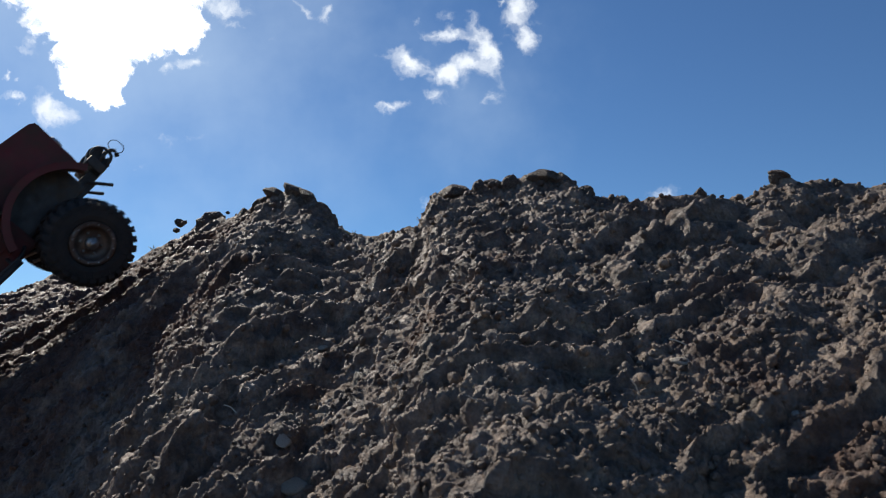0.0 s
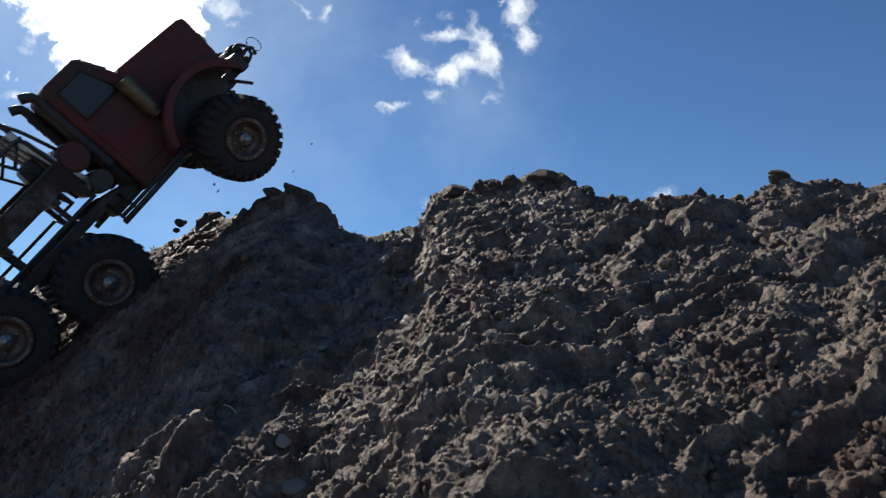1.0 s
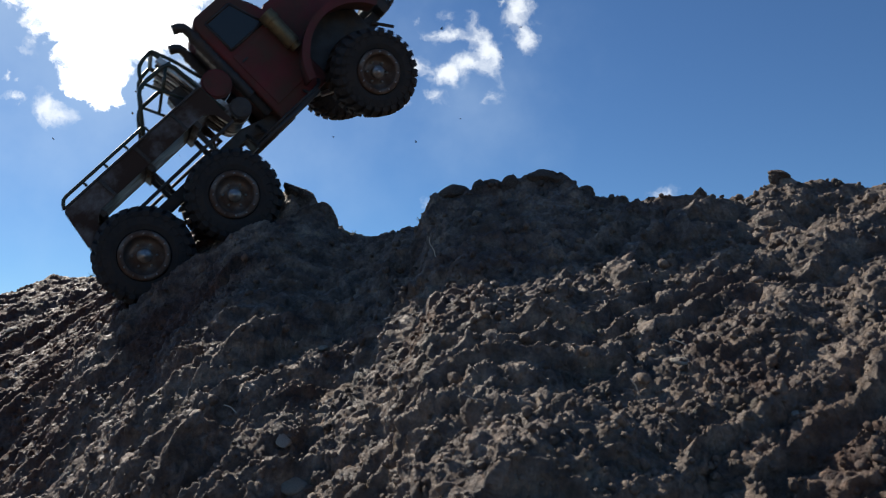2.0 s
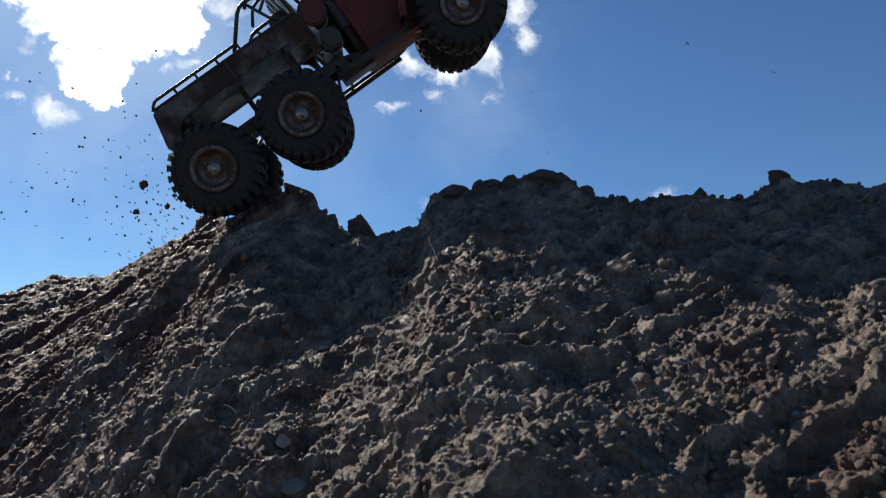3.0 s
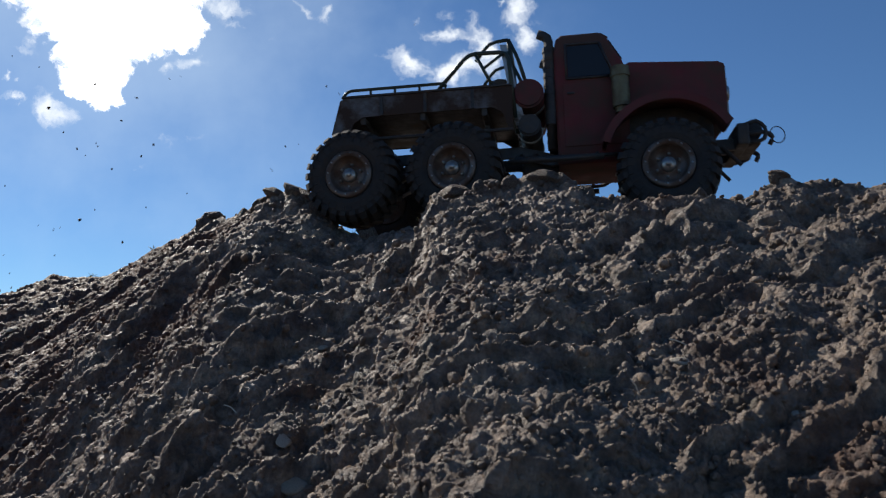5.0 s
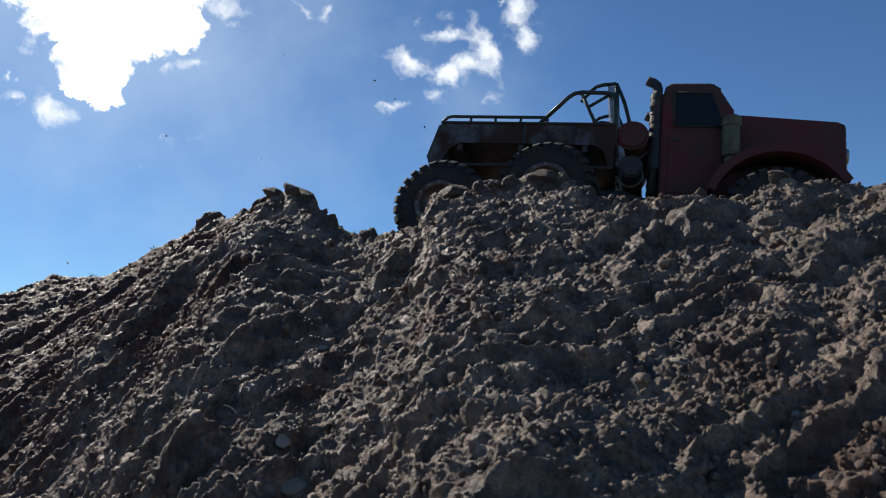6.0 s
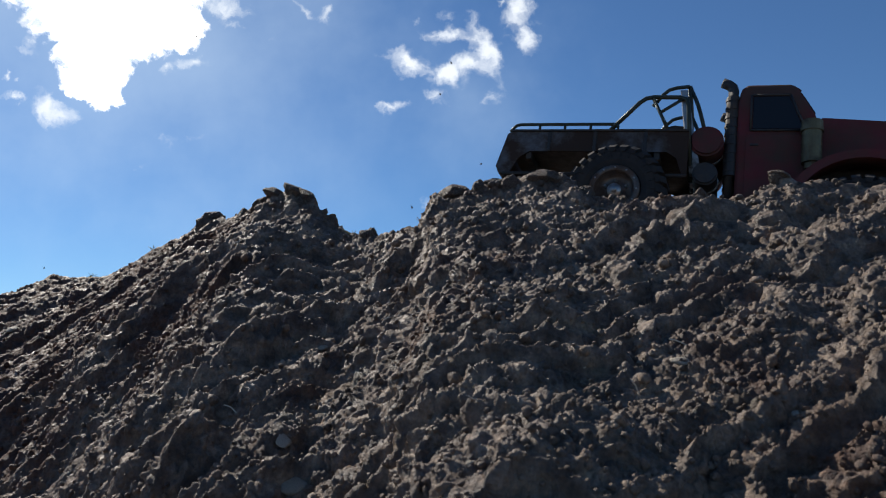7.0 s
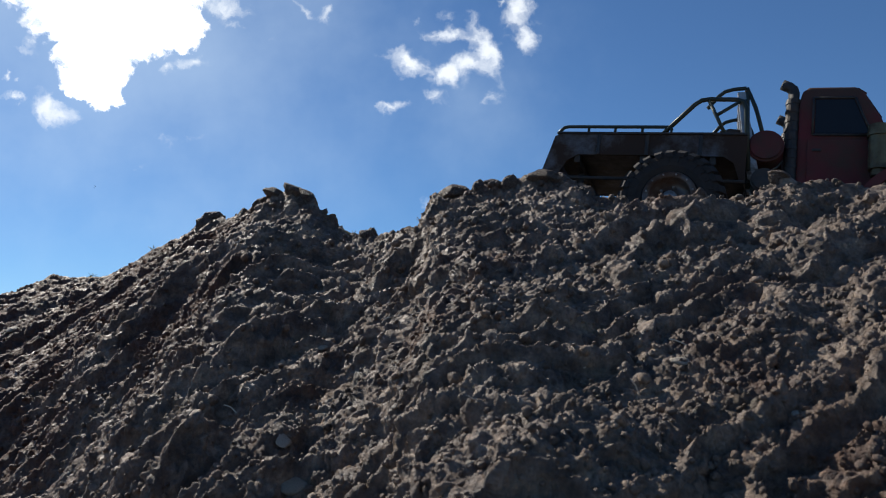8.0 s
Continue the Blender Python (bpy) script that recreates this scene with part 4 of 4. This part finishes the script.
# the larger ones: from where, when, how fast, how big
for k, (at, t0, v, size) in enumerate([((-0.47, 1.35, 0.42), 2.30, (-0.10, 0.0, 0.22), 0.020), ((-0.48, 1.36, 0.41), 2.45, (-0.14, 0.0, 0.15), 0.013),
                                       ((-0.46, 1.34, 0.42), 2.60, (-0.08, 0.0, 0.14), 0.012), ((-0.44, 1.38, 0.43), 2.75, (-0.20, 0.0, 0.22), 0.010),
                                       ((-0.42, 1.38, 0.44), 3.05, (-0.10, 0.0, 0.20), 0.010), ((-0.40, 1.40, 0.45), 3.20, (-0.12, 0.0, 0.18), 0.009),
                                       ((-0.35, 1.40, 0.46), 3.60, (-0.06, 0.0, 0.22), 0.010), ((-0.50, 1.40, 0.36), 1.15, (0.22, 0.0, 0.56), 0.010),
                                       ((-0.48, 1.40, 0.37), 1.20, (0.24, 0.0, 0.56), 0.008)]):
    toss(at, t0, v, size, k)
rolling = new("rolling_clod", clod_mesh[2])
rolling.matrix_basis = Matrix.Diagonal((0.060, 0.052, 0.044, 1))
tagged(rolling, "fist of dark earth rolling down the crest", "clod")


# ======== what moves ========
# the truck: seconds, x, y, z, turn, nose up, lean, tilt of the rear bogie, droop of the front axle
TRUCK_ROWS = [
    (0.0, -0.944, 1.378, 0.153, 32.6, 51.1, 1.4, -23.0, -0.026),
    (0.5, -0.805, 1.392, 0.264, 28.4, 53.7, 6.5, -23.4, -0.021),
    (1.0, -0.664, 1.393, 0.347, 26.6, 54.4, 11.4, -20.0, -0.020),
    (1.5, -0.529, 1.394, 0.402, 23.0, 54.5, 9.2, -17.3, -0.025),
    (1.7, -0.476, 1.408, 0.438, 20.7, 54.0, 8.3, -14.0, -0.024),
    (2.8, -0.289, 1.441, 0.609, 2.0, 35.5, 9.9, -1.3, 0.000),
    (3.0, -0.267, 1.434, 0.634, -0.5, 37.4, 12.1, -3.8, 0.004),
    (3.5, -0.190, 1.410, 0.646, -6.2, 29.1, 13.4, 1.6, 0.009),
    (4.0, -0.109, 1.412, 0.622, -8.1, 19.4, 7.1, 2.4, 0.005),
    (4.5, -0.039, 1.406, 0.566, -8.7, 8.7, 3.6, -0.1, 0.005),
    (4.7, -0.009, 1.407, 0.532, -8.5, 4.1, 1.4, -2.5, -0.003),
    (5.8, 0.175, 1.358, 0.400, -12.4, -4.8, -8.0, 11.0, 0.000),
    (6.0, 0.200, 1.355, 0.411, -14.0, -5.3, -10.4, 12.3, 0.000),
    (6.5, 0.271, 1.349, 0.410, -17.3, -5.0, -9.2, 17.8, 0.000),
    (7.0, 0.325, 1.341, 0.395, -19.6, -6.0, -8.8, 19.6, 0.000),
    (7.5, 0.373, 1.330, 0.382, -19.6, -7.5, -8.3, 18.8, 0.000),
    (8.0, 0.401, 1.293, 0.374, -20.7, -6.8, -8.7, 18.0, 0.000)]


def truck_pose(r):
    return (Matrix.Translation(r[1:4]) @ Matrix.Rotation(radians(r[4]), 4, "Z") @ Matrix.Rotation(radians(-r[5]), 4, "Y") @ Matrix.Rotation(radians(r[6]), 4, "X"))


def between(t):
    """The truck's row at any time, on a smooth curve through its rows."""
    rows = TRUCK_ROWS
    i = max(k for k in range(len(rows) - 1) if rows[k][0] <= t + 1e-9)
    a, b = rows[i], rows[i + 1]
    before, after = rows[max(i - 1, 0)], rows[min(i + 2, len(rows) - 1)]
    h = b[0] - a[0]
    u = (t - a[0]) / h
    out = [t]
    for k in range(1, 9):
        m0 = (b[k] - before[k]) / (b[0] - before[0]) * h
        m1 = (after[k] - a[k]) / (after[0] - a[0]) * h
        out.append((2 * u ** 3 - 3 * u * u + 1) * a[k] + (u ** 3 - 2 * u * u + u) * m0 + (3 * u * u - 2 * u ** 3) * b[k] + (u ** 3 - u * u) * m1)
    return tuple(out)


def motions():
    times = [round(0.1 * k, 1) for k in range(81)]
    rows = [between(t) for t in times]
    walk(truck, [(r[0], truck_pose(r)) for r in rows])
    # the wheels roll by the way gone, and spin a little more while they climb
    roll, rolled = 0.0, []
    for a, b in zip([rows[0]] + rows, rows):
        gone = math.dist(a[1:4], b[1:4])
        roll += gone / TYRE_R * (1.35 if b[0] < 3.2 else 1.05)
        rolled.append(roll)
    for axle, (beam, *pair) in WHEEL_AT.items():
        x, z = {"rear": (-0.178, 0.0), "middle": (0.0, 0.0), "front": (0.352, -0.016)}[axle]
        spots = []
        for r in rows:
            b = radians(r[7]) if axle != "front" else 0.0
            dx = x + 0.09
            spots.append((-0.09 + dx * math.cos(b) - z * math.sin(b), z * math.cos(b) + dx * math.sin(b)) if axle != "front" else (x, z + r[8]))
        lean = [np.interp(r[0], [0, 1.7, 2.8, 3.5, 4.0, 4.7, 5.8, 8], [12, 12, 2, -2, -5, -6, 0, 0]) if axle == "front" else 0.0 for r in rows]
        skew = -5.0 if axle == "front" else -3.0
        spots = [(sx - 0.112 * math.sin(radians(skew)), sz + 0.112 * math.sin(radians(b))) for (sx, sz), b in zip(spots, lean)]
        walk(beam, [(r[0], pose(sx, 0, sz, b, 0, skew)) for r, (sx, sz), b in zip(rows, spots, lean)])
        for wheel, s in zip(pair, (-1, 1)):
            walk(wheel, [(r[0], pose(sx, 0, sz, b, 0, skew) @ pose(0, s * 0.112, 0) @ Matrix.Rotation(a, 4, "Y")) for r, (sx, sz), b, a in zip(rows, spots, lean, rolled)])
    # thrown earth lies in the soil, flies, falls and stays where it lands
    for ob, start, t0, v, spin in FLYING:
        path, t, p = [(0.0, start, 0.0)], t0, start
        if t0 > 0.05:
            path.append((t0, start, 0.0))
        while t < 7.9:
            t = min(t + 0.2, 8.0)
            u = t - t0
            p = start + v * u - Vector((0, 0, 0.5 * TOSS_G * u * u))
            floor = float(earth_height(np.array([p.x]), np.array([p.y]))[0]) - 0.006
            if p.z < floor and u > 0.3:
                p.z = floor
                path.append((t, p.copy(), u))
                break
            path.append((t, p.copy(), u))
        if path[-1][0] < 7.99:
            path.append((8.0, path[-1][1], path[-1][2]))
        walk(ob, [(q, Matrix.Translation(c) @ pose(0, 0, 0, *[a * u for a in spin])) for q, c, u in path])
    walk(rolling, [(0.0, pose(-0.228, 1.345, 0.432)), (1.8, pose(-0.228, 1.345, 0.432)), (2.3, pose(-0.200, 1.318, 0.430, 0, 30, 0)), (2.8, pose(-0.150, 1.282, 0.405, 0, 70, 0)),
                   (3.0, pose(-0.138, 1.275, 0.390, 0, 85, 0)), (3.3, pose(-0.128, 1.268, 0.374, 0, 95, 0)), (3.7, pose(-0.122, 1.264, 0.366, 0, 100, 0)), (8.0, pose(-0.122, 1.264, 0.366, 0, 100, 0))])


motions()
